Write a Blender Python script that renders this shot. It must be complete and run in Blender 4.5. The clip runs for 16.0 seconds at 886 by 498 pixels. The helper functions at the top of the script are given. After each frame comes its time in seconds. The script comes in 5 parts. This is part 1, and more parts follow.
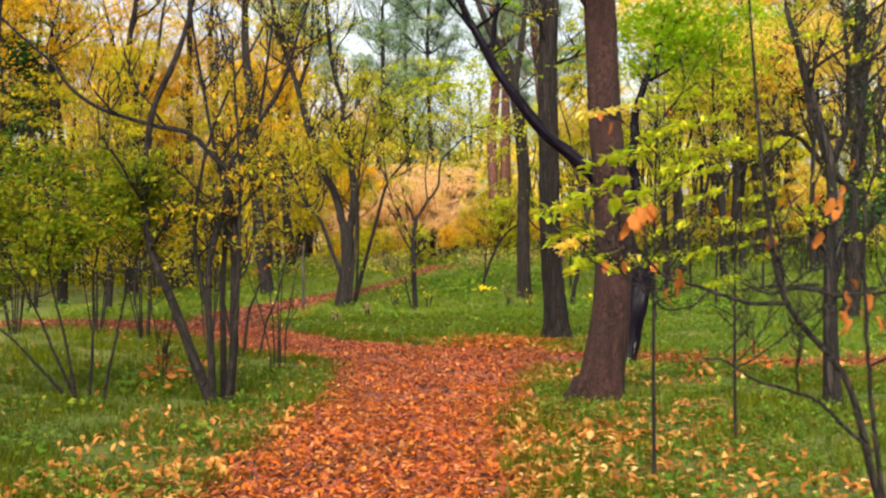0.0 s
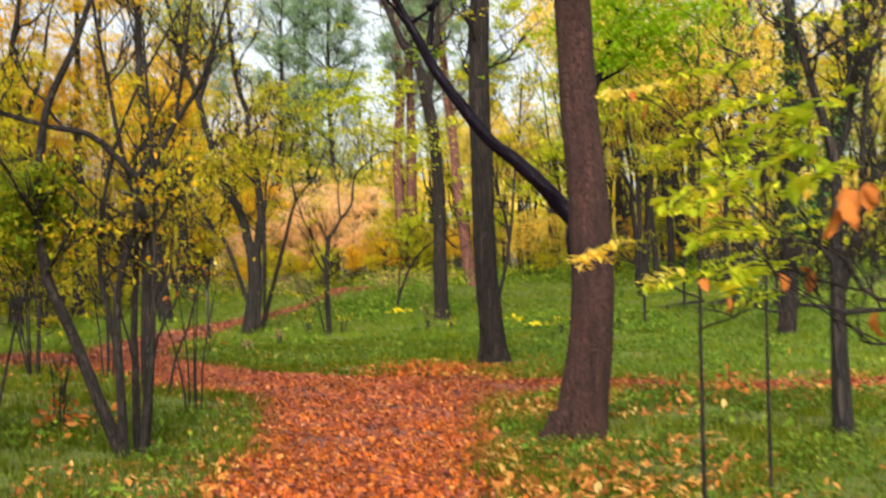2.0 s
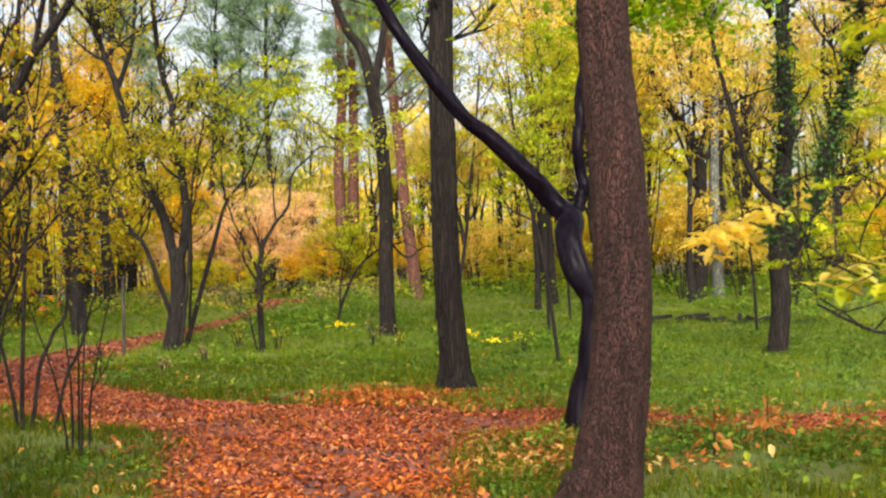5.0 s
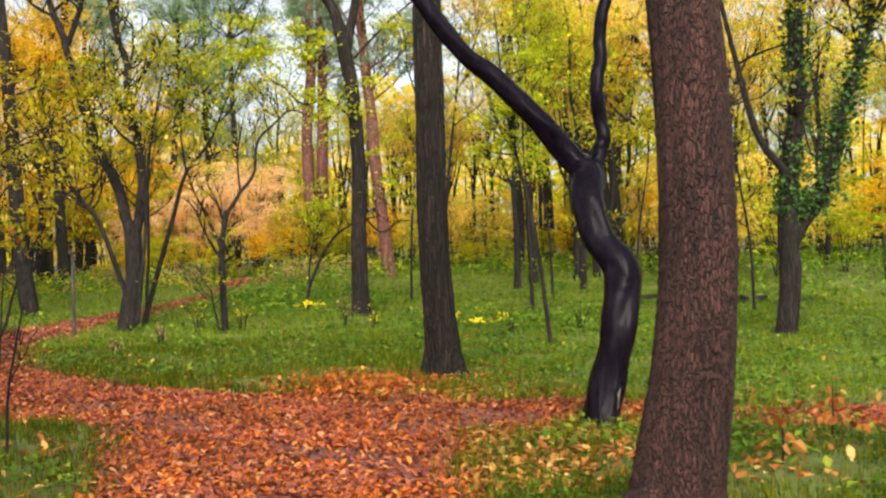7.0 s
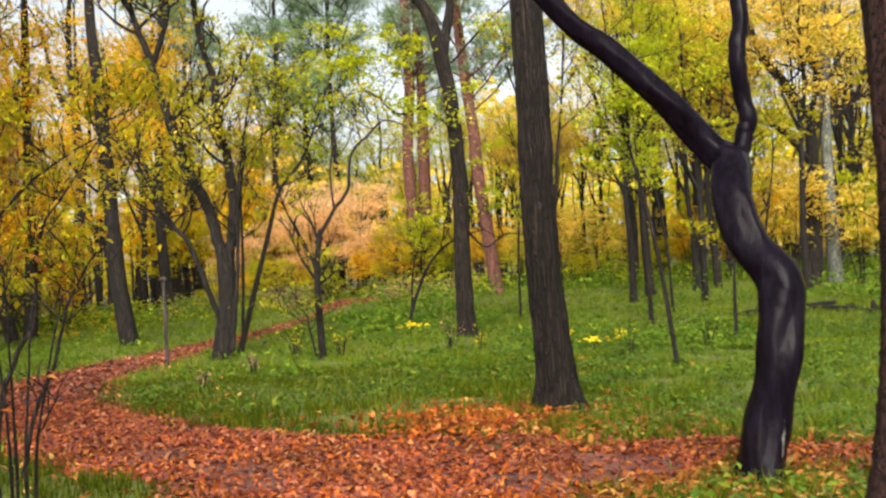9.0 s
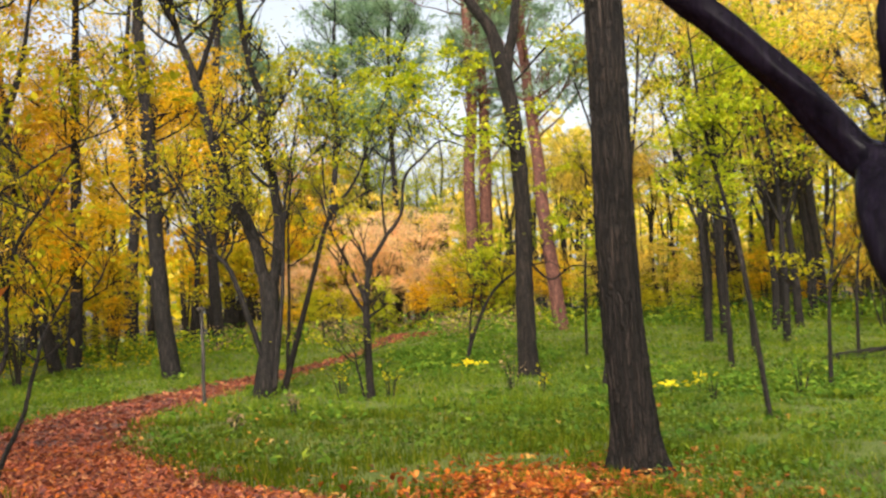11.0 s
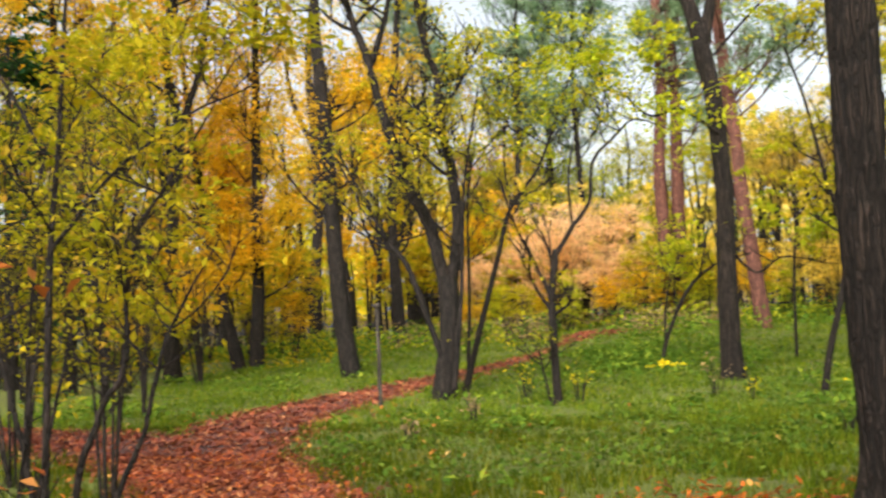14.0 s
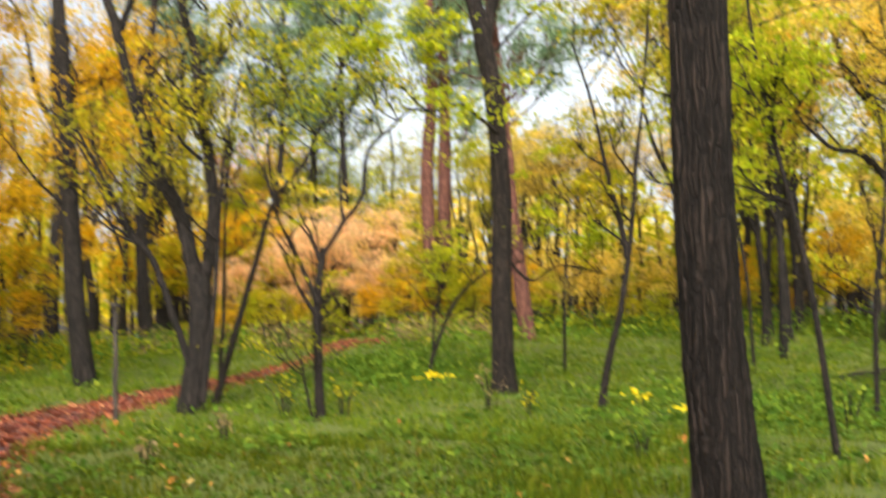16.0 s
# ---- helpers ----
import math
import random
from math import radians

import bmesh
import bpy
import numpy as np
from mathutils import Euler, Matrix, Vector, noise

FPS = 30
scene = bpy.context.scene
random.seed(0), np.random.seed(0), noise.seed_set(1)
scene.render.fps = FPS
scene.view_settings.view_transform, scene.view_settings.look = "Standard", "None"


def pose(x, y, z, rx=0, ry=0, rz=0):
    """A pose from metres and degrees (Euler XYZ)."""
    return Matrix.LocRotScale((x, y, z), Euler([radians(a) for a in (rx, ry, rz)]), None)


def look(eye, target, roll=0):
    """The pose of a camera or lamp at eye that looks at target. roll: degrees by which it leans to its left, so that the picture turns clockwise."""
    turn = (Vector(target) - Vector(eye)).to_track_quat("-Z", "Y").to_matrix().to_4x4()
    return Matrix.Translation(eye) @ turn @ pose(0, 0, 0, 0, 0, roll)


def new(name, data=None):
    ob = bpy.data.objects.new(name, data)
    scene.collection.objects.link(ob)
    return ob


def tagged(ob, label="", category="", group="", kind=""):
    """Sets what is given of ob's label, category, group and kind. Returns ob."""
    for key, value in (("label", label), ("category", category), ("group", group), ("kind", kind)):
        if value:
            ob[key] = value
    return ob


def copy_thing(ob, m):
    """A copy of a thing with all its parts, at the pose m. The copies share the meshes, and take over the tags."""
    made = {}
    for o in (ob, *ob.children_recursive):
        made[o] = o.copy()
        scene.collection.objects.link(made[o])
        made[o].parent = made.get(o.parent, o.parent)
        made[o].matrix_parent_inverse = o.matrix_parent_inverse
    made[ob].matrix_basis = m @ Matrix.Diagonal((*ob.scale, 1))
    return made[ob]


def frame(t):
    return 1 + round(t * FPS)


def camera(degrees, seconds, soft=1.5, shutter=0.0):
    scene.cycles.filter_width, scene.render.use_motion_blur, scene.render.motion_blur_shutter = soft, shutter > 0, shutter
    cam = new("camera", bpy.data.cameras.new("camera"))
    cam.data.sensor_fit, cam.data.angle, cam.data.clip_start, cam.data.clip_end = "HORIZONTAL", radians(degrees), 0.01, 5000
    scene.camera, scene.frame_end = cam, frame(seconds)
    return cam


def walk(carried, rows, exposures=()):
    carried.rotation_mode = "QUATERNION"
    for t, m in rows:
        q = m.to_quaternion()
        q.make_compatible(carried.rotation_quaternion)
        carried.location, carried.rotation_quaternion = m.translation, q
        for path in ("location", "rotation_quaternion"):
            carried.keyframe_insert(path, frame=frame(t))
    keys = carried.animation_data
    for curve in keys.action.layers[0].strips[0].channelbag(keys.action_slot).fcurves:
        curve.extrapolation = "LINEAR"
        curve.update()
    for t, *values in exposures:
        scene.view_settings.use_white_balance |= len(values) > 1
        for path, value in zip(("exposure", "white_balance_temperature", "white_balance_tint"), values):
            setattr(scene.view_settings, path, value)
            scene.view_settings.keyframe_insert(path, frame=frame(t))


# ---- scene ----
cam = camera(44.0, 16.0, 2.35, 0.5)
PATH = [
    (0, (0.529, -0.262, 1.757), (0.481, 1.737, 1.771), -0.90),
    (0.5, (0.395, 0.218, 1.758), (0.340, 2.217, 1.767), -1.27),
    (1, (0.231, 0.622, 1.740), (0.217, 2.622, 1.738), -1.75),
    (1.5, (-0.022, 1.014, 1.754), (0.161, 3.005, 1.732), -1.76),
    (2, (-0.122, 1.562, 1.752), (0.024, 3.556, 1.800), -1.93),
    (2.5, (-0.157, 2.167, 1.719), (-0.067, 4.162, 1.828), -2.02),
    (3, (-0.159, 2.780, 1.650), (-0.021, 4.772, 1.762), -1.89),
    (3.5, (-0.185, 3.308, 1.673), (0.008, 5.296, 1.778), -1.92),
    (4, (-0.154, 3.762, 1.692), (0.083, 5.745, 1.792), -1.65),
    (4.2, (-0.159, 3.938, 1.693), (0.100, 5.919, 1.792), -1.67),
    (6.3, (-0.074, 6.273, 1.625), (0.182, 8.256, 1.638), -1.37),
    (6.5, (-0.137, 6.433, 1.597), (0.175, 8.408, 1.618), -1.06),
    (7, (-0.135, 6.922, 1.559), (0.182, 8.897, 1.593), -1.46),
    (7.5, (-0.051, 7.396, 1.571), (0.237, 9.375, 1.605), -2.28),
    (8, (-0.038, 7.887, 1.537), (0.209, 9.871, 1.580), -2.64),
    (8.5, (0.026, 8.357, 1.564), (0.212, 10.348, 1.618), -2.91),
    (9, (0.147, 8.791, 1.592), (0.269, 10.786, 1.662), -3.21),
    (11.5, (0.339, 11.245, 1.639), (0.259, 13.238, 1.789), -1.39),
    (12, (0.377, 11.595, 1.665), (0.108, 13.570, 1.828), -1.56),
    (12.5, (0.380, 11.970, 1.696), (0.047, 13.935, 1.867), -1.75),
    (13, (0.281, 12.447, 1.675), (-0.068, 14.408, 1.854), -2.03),
    (13.5, (0.202, 12.759, 1.658), (-0.164, 14.716, 1.845), -2.34),
    (14, (0.172, 12.644, 1.666), (-0.151, 14.613, 1.808), -2.21),
    (14.5, (0.101, 13.069, 1.681), (0.030, 15.059, 1.877), -1.88),
    (15, (0.022, 13.399, 1.669), (0.020, 15.383, 1.918), -1.59),
    (15.5, (-0.046, 14.016, 1.649), (-0.055, 15.999, 1.910), -1.35),
    (16, (-0.123, 14.653, 1.623), (-0.007, 16.644, 1.769), -1.05),
]
walk(cam, [(t, look(e, g, r)) for t, e, g, r in PATH], [(0, 1.28, 6850, 8), (3, 1.26, 6850, 8), (7.5, 1.21, 6800, 8), (16, 1.28, 6800, 8)])

# ---- world, sun, exposure ----
world = bpy.data.worlds.new("overcast_sky")
world.use_nodes = True
scene.world = world
wn, wl = world.node_tree.nodes, world.node_tree.links
sky = wn.new("ShaderNodeTexSky")
sky.sky_type, sky.sun_disc = "NISHITA", False
sky.sun_elevation, sky.sun_rotation = radians(34), radians(186)
sky.air_density, sky.dust_density = 1.0, 4.0
grey = wn.new("ShaderNodeHueSaturation")
grey.inputs["Saturation"].default_value = 0.4
wl.new(sky.outputs[0], grey.inputs["Color"])
wl.new(grey.outputs[0], wn["Background"].inputs["Color"])
wn["Background"].inputs["Strength"].default_value = 0.112

sun_data = bpy.data.lights.new("sun", "SUN")
sun_data.energy, sun_data.angle, sun_data.color = 3.0, radians(45), (1.0, 0.95, 0.87)
sun = new("sun", sun_data)
sun.matrix_basis = look((-4, -29, 28), (0, 12, 0))


# ---- materials ----
def mat(name, rough=0.8):
    m = bpy.data.materials.new(name)
    m.use_nodes = True
    nt = m.node_tree
    b = nt.nodes["Principled BSDF"]
    b.inputs["Roughness"].default_value = rough
    return m, nt, b


def ramp(nt, stops, fac):
    r = nt.nodes.new("ShaderNodeValToRGB")
    while len(r.color_ramp.elements) < len(stops):
        r.color_ramp.elements.new(0.5)
    for e, (p, c) in zip(r.color_ramp.elements, stops):
        e.position, e.color = p, (*c, 1)
    nt.links.new(fac, r.inputs["Fac"])
    return r.outputs["Color"]


def coords(nt, scale=(1, 1, 1)):
    tc, mp = nt.nodes.new("ShaderNodeTexCoord"), nt.nodes.new("ShaderNodeMapping")
    mp.inputs["Scale"].default_value = scale
    nt.links.new(tc.outputs["Object"], mp.inputs["Vector"])
    return mp.outputs[0]


def tex(nt, kind, scale, vec, detail=6.0):
    n = nt.nodes.new(kind)
    n.inputs["Scale"].default_value = scale
    if "Detail" in n.inputs:
        n.inputs["Detail"].default_value = detail
    nt.links.new(vec, n.inputs["Vector"])
    return n


def mixed(nt, fac, a, b, mode="MIX"):
    m = nt.nodes.new("ShaderNodeMix")
    m.data_type, m.blend_type = "RGBA", mode
    for sock, v in ((m.inputs["Factor"], fac), (m.inputs["A"], a), (m.inputs["B"], b)):
        if isinstance(v, (float, int)):
            sock.default_value = v
        elif isinstance(v, tuple):
            sock.default_value = (*v, 1)
        else:
            nt.links.new(v, sock)
    return m.outputs["Result"]


def bump(nt, b, height, strength, distance):
    n = nt.nodes.new("ShaderNodeBump")
    n.inputs["Strength"].default_value, n.inputs["Distance"].default_value = strength, distance
    nt.links.new(height, n.inputs["Height"])
    nt.links.new(n.outputs[0], b.inputs["Normal"])


def leaf_mat(name, stops, through_it=0.55, rough=0.75):
    """Foliage: colour by leaf, with light coming through the blade."""
    m, nt, b = mat(name, rough)
    geo = nt.nodes.new("ShaderNodeNewGeometry")
    col = ramp(nt, stops, geo.outputs["Random Per Island"])
    big = tex(nt, "ShaderNodeTexNoise", 0.9, coords(nt), 2)
    tone = ramp(nt, [(0.3, (0.72, 0.8, 0.7)), (0.7, (1.12, 1.06, 1.0))], big.outputs["Fac"])
    col = mixed(nt, 1.0, col, tone, "MULTIPLY")
    nt.links.new(col, b.inputs["Base Color"])
    b.inputs["Specular IOR Level"].default_value = 0.1
    tr, mx = nt.nodes.new("ShaderNodeBsdfTranslucent"), nt.nodes.new("ShaderNodeMixShader")
    nt.links.new(col, tr.inputs["Color"])
    mx.inputs[0].default_value = through_it
    nt.links.new(b.outputs[0], mx.inputs[1])
    nt.links.new(tr.outputs[0], mx.inputs[2])
    nt.links.new(mx.outputs[0], nt.nodes["Material Output"].inputs["Surface"])
    return m


def bark_mat(name, dark, light, plates=(16, 16, 2), rough=0.85, crack=0.12, strength=0.9, distance=0.03, warp=0.35):
    """Bark: plates parted by dark cracks, each plate of its own tone, with fibres and weather stains over them."""
    m, nt, b = mat(name, rough)
    tc = coords(nt)
    wob = tex(nt, "ShaderNodeTexNoise", 5.0, tc, 4)
    v = coords(nt, plates)
    add = nt.nodes.new("ShaderNodeVectorMath")
    add.operation = "MULTIPLY_ADD"
    nt.links.new(wob.outputs["Color"], add.inputs[0])
    add.inputs[1].default_value = (warp * 4,) * 3
    nt.links.new(v, add.inputs[2])
    edge = nt.nodes.new("ShaderNodeTexVoronoi")
    edge.feature = "DISTANCE_TO_EDGE"
    nt.links.new(add.outputs[0], edge.inputs["Vector"])
    edge.inputs["Scale"].default_value = 1.0
    cell = tex(nt, "ShaderNodeTexVoronoi", 1.0, add.outputs[0])
    sep = nt.nodes.new("ShaderNodeSeparateColor")
    nt.links.new(cell.outputs["Color"], sep.inputs[0])
    fib = tex(nt, "ShaderNodeTexNoise", 2.2, add.outputs[0], 8)
    big = tex(nt, "ShaderNodeTexNoise", 0.9, tc, 4)
    col = ramp(nt, [(0.0, tuple(c * 0.65 for c in light)), (0.6, light), (1.0, tuple(min(1, c * 1.45) for c in light))], sep.outputs[0])
    col = mixed(nt, 0.75, col, ramp(nt, [(0.35, (0.55, 0.55, 0.55)), (0.65, (1.3, 1.3, 1.3))], fib.outputs["Fac"]), "MULTIPLY")
    col = mixed(nt, 0.6, col, ramp(nt, [(0.3, (0.7, 0.7, 0.74)), (0.7, (1.2, 1.15, 1.08))], big.outputs["Fac"]), "MULTIPLY")
    furrow = tex(nt, "ShaderNodeTexNoise", 1.0, coords(nt, (13, 13, 1.7)), 5)
    col = mixed(nt, 0.7, col, ramp(nt, [(0.32, (0.5, 0.5, 0.52)), (0.68, (1.45, 1.42, 1.4))], furrow.outputs["Fac"]), "MULTIPLY")
    mask = ramp(nt, [(0.0, (0, 0, 0)), (crack, (1, 1, 1))], edge.outputs["Distance"])
    nt.links.new(mixed(nt, mask, dark, col), b.inputs["Base Color"])
    bump(nt, b, mixed(nt, 0.35, mask, fib.outputs["Fac"]), strength, distance)
    b.inputs["Specular IOR Level"].default_value = 0.25
    return m


PINE_BARK = bark_mat("pine_bark", (0.014, 0.007, 0.0066), (0.051, 0.0235, 0.0208), (60, 60, 16), 0.9, 0.17, 1.0, 0.028, 0.9)
RED_BARK = bark_mat("red_pine_bark", (0.05, 0.022, 0.017), (0.115, 0.049, 0.038), (12, 12, 4))
DARK_BARK = bark_mat("dark_bark", (0.004, 0.003, 0.003), (0.026, 0.019, 0.016), (24, 24, 1.7), 0.88, 0.3, 1.0, 0.04)
GREY_BARK = bark_mat("brown_bark", (0.004, 0.0036, 0.0035), (0.021, 0.0165, 0.015), (20, 20, 2.2), 0.88, 0.25)
WET_BARK = bark_mat("wet_bark", (0.003, 0.0022, 0.0042), (0.0060, 0.0043, 0.0085), (22, 22, 1.4), 0.22, 0.015, 0.45, 0.012)
WET_BARK.node_tree.nodes["Principled BSDF"].inputs["Specular IOR Level"].default_value = 0.065
TWIG_BARK = bark_mat("twig_bark", (0.005, 0.0038, 0.0038), (0.0175, 0.013, 0.0115), (30, 30, 6), 0.75, 0.15)

PALE_BARK = bark_mat("pale_grey_bark", (0.04, 0.045, 0.04), (0.12, 0.13, 0.115), (10, 10, 3), 0.85, 0.12, 0.5)

YELLOW = leaf_mat("yellow_leaves", [(0.0, (0.72, 0.46, 0.02)), (0.4, (0.84, 0.55, 0.03)), (0.75, (0.90, 0.61, 0.04)), (1.0, (0.86, 0.45, 0.03))], 0.62)
OLIVE = leaf_mat("yellow_green_leaves", [(0.0, (0.34, 0.36, 0.02)), (0.5, (0.55, 0.50, 0.025)), (1.0, (0.76, 0.58, 0.03))])
LIME = leaf_mat("lime_leaves", [(0.0, (0.32, 0.42, 0.02)), (0.5, (0.50, 0.56, 0.03)), (1.0, (0.74, 0.66, 0.04))])
MIXED = leaf_mat("mixed_autumn_leaves", [(0.0, (0.25, 0.30, 0.02)), (0.4, (0.60, 0.48, 0.03)), (0.8, (0.85, 0.55, 0.03)), (1.0, (0.80, 0.36, 0.03))])
HEDGE = leaf_mat("hedge_leaves", [(0.0, (0.26, 0.27, 0.012)), (0.5, (0.42, 0.38, 0.02)), (0.85, (0.58, 0.45, 0.02)), (1.0, (0.55, 0.30, 0.05))])
GREEN = leaf_mat("green_leaves", [(0.0, (0.04, 0.12, 0.02)), (0.5, (0.12, 0.24, 0.03)), (1.0, (0.32, 0.36, 0.05))])
ORANGE = leaf_mat("orange_leaves", [(0.0, (0.62, 0.24, 0.06)), (0.5, (0.78, 0.34, 0.10)), (1.0, (0.82, 0.46, 0.10))])
# salmon hue, paled further so that the colour carries some distance haze
PINK = leaf_mat("hazed_salmon_leaves", [(0.0, (0.93, 0.60, 0.40)), (0.5, (0.95, 0.68, 0.45)), (1.0, (0.95, 0.78, 0.42))], 0.72)
NEEDLES = leaf_mat("needles", [(0.0, (0.16, 0.27, 0.15)), (0.6, (0.27, 0.40, 0.25)), (1.0, (0.38, 0.48, 0.30))], 0.5)
IVY = leaf_mat("ivy_leaves", [(0.0, (0.015, 0.05, 0.015)), (0.7, (0.05, 0.11, 0.03)), (1.0, (0.12, 0.18, 0.05))], 0.2, 0.35)
DRY = leaf_mat("dry_leaves", [(0.0, (0.26, 0.06, 0.02)), (0.5, (0.46, 0.14, 0.03)), (1.0, (0.54, 0.24, 0.08))], 0.35)
FALLEN = leaf_mat("fallen_leaves", [(0.0, (0.12, 0.034, 0.028)), (0.3, (0.26, 0.056, 0.018)), (0.6, (0.44, 0.098, 0.018)), (0.88, (0.53, 0.15, 0.026)), (1.0, (0.58, 0.26, 0.08))], 0.1, 0.7)
FALLEN_D = leaf_mat("trodden_leaves", [(0.0, (0.105, 0.042, 0.045)), (0.4, (0.22, 0.064, 0.048)), (0.8, (0.36, 0.10, 0.05)), (1.0, (0.50, 0.22, 0.12))], 0.1, 0.7)
FALLEN_Y = leaf_mat("fallen_yellow_leaves", [(0.0, (0.24, 0.08, 0.025)), (0.5, (0.44, 0.16, 0.04)), (0.85, (0.55, 0.28, 0.08)), (1.0, (0.62, 0.42, 0.18))], 0.15, 0.7)
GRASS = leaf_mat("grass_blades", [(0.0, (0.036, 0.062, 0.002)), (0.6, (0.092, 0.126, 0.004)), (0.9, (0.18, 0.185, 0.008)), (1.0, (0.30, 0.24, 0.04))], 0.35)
BUSH = leaf_mat("bush_leaves", [(0.0, (0.10, 0.17, 0.010)), (0.5, (0.20, 0.26, 0.014)), (0.9, (0.38, 0.36, 0.02)), (1.0, (0.50, 0.38, 0.03))], 0.55)
# GRASS darkened in its colour for the left zones; this paints in bush shade
GRASS_DARKENED = leaf_mat("darkened_grass_blades", [(0.0, (0.030, 0.054, 0.002)), (0.6, (0.072, 0.102, 0.003)), (0.9, (0.14, 0.155, 0.006)), (1.0, (0.25, 0.20, 0.03))], 0.35)
NETTLE = leaf_mat("nettle_leaves", [(0.0, (0.065, 0.135, 0.026)), (0.6, (0.125, 0.215, 0.042)), (0.95, (0.20, 0.28, 0.06)), (1.0, (0.30, 0.30, 0.08))], 0.35)
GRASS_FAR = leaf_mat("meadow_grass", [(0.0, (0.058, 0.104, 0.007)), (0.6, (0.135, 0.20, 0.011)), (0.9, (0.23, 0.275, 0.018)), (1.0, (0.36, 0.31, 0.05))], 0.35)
# real pale yellow on the near sprays; on far trees it paints in haze
PALE_AND_HAZED = leaf_mat("pale_and_hazed_leaves", [(0.0, (0.88, 0.64, 0.09)), (0.5, (0.94, 0.72, 0.13)), (1.0, (0.95, 0.76, 0.26))], 0.65)
HERB = leaf_mat("herb_leaves", [(0.0, (0.045, 0.094, 0.012)), (0.6, (0.095, 0.162, 0.02)), (0.95, (0.16, 0.225, 0.03)), (1.0, (0.24, 0.21, 0.04))], 0.3)
WEED = leaf_mat("weed_leaves", [(0.0, (0.07, 0.15, 0.02)), (0.7, (0.14, 0.24, 0.025)), (1.0, (0.30, 0.36, 0.04))], 0.4)
YEW = leaf_mat("dark_needles", [(0.0, (0.015, 0.06, 0.02)), (0.6, (0.04, 0.12, 0.03)), (1.0, (0.09, 0.2, 0.05))], 0.25)
FRESH = leaf_mat("fresh_green_leaves", [(0.0, (0.22, 0.42, 0.015)), (0.5, (0.36, 0.54, 0.02)), (1.0, (0.52, 0.60, 0.03))], 0.6)
BRUSH = leaf_mat("brown_brushwood_leaves", [(0.0, (0.20, 0.15, 0.10)), (0.5, (0.36, 0.26, 0.15)), (1.0, (0.52, 0.36, 0.16))], 0.5)
GOLD = leaf_mat("bright_yellow_leaves", [(0.0, (0.85, 0.60, 0.02)), (1.0, (0.95, 0.80, 0.05))], 0.4)


def soil(name, stops, patches):
    m, nt, b = mat(name, 0.9)
    v = coords(nt)
    fine = tex(nt, "ShaderNodeTexVoronoi", 13.0, v)
    big = tex(nt, "ShaderNodeTexNoise", 0.8, v, 6)
    grain = tex(nt, "ShaderNodeTexNoise", 45.0, v, 5)
    sep = nt.nodes.new("ShaderNodeSeparateColor")
    nt.links.new(fine.outputs["Color"], sep.inputs[0])
    col = ramp(nt, stops, sep.outputs[0])
    col = mixed(nt, ramp(nt, [(0.42, (0, 0, 0)), (0.66, (0.85, 0.85, 0.85))], big.outputs["Fac"]), col, patches)
    col = mixed(nt, 0.7, col, ramp(nt, [(0.3, (0.6, 0.6, 0.6)), (0.7, (1.25, 1.25, 1.25))], grain.outputs["Fac"]), "MULTIPLY")
    nt.links.new(col, b.inputs["Base Color"])
    bump(nt, b, mixed(nt, 0.5, grain.outputs["Fac"], fine.outputs["Distance"]), 0.7, 0.03)
    return m


GROUND = soil("meadow_ground", [(0.0, (0.035, 0.060, 0.007)), (0.6, (0.07, 0.11, 0.010)), (1.0, (0.11, 0.14, 0.018))], (0.085, 0.085, 0.02))
PATH_SOIL = soil("leaf_litter", [(0.0, (0.032, 0.017, 0.021)), (0.5, (0.075, 0.030, 0.027)), (1.0, (0.20, 0.065, 0.038))], (0.036, 0.021, 0.028))


# ---- the lie of the land ----
def gz(x, y):
    a = 0.0 if y < 24 else 0.00165 * (y - 24) ** 2 if y < 50 else 1.115 + 0.035 * (min(y, 64) - 50)
    return a * min(max(1 + 0.03 * x, 0.5), 1.1)


def gz_many(x, y):
    a = np.where(y < 24, 0, np.where(y < 50, 0.00165 * (y - 24) ** 2, 1.115 + 0.035 * (np.minimum(y, 64) - 50)))
    return a * np.clip(1 + 0.03 * x, 0.5, 1.1)


MAIN = [(0.2, -10, 2.4), (-0.28, 7.9, 2.2), (-0.05, 13.8, 2.2), (0.05, 17.3, 3.0), (-0.2, 19.0, 3.0)]
LEFT = [(0.7, 19.0, 2.4), (-1.5, 20.1, 2.3), (-3.35, 22.6, 1.85), (-4.6, 25.0, 1.9), (-5.6, 27.2, 2.0), (-6.1, 29.8, 2.1), (-6.3, 32.5, 2.2), (-5.8, 35.4, 1.9),
        (-4.6, 39.5, 1.4), (-3.2, 43, 0.9), (-2.0, 48, 0.15), (-1.0, 53, 1.8), (-0.6, 55.5, 1.5)]
WEST = [(-5.4, 26.2, 2.0), (-7.4, 28.3, 2.2), (-11, 30.3, 2.2), (-22, 32, 2.4)]
EAST = [(0.2, 18.9, 2.6), (1.6, 18.0, 2.0), (2.9, 18.4, 1.3), (4.6, 17.2, 0.5), (6.2, 16.7, 1.0), (9, 16.6, 1.3), (18, 17, 1.6)]


def spline(pts, n):
    """Catmull-Rom through the points (tuples of any length), n steps a span."""
    p = [np.array(q, float) for q in pts]
    p = [2 * p[0] - p[1]] + p + [2 * p[-1] - p[-2]]
    out = []
    for i in range(1, len(p) - 2):
        for k in range(n):
            t = k / n
            out.append(0.5 * (2 * p[i] + (p[i + 1] - p[i - 1]) * t + (2 * p[i - 1] - 5 * p[i] + 4 * p[i + 1] - p[i + 2]) * t * t
                              + (3 * p[i] - p[i - 1] - 3 * p[i + 1] + p[i + 2]) * t ** 3))
    out.append(p[-2])
    return np.array(out)


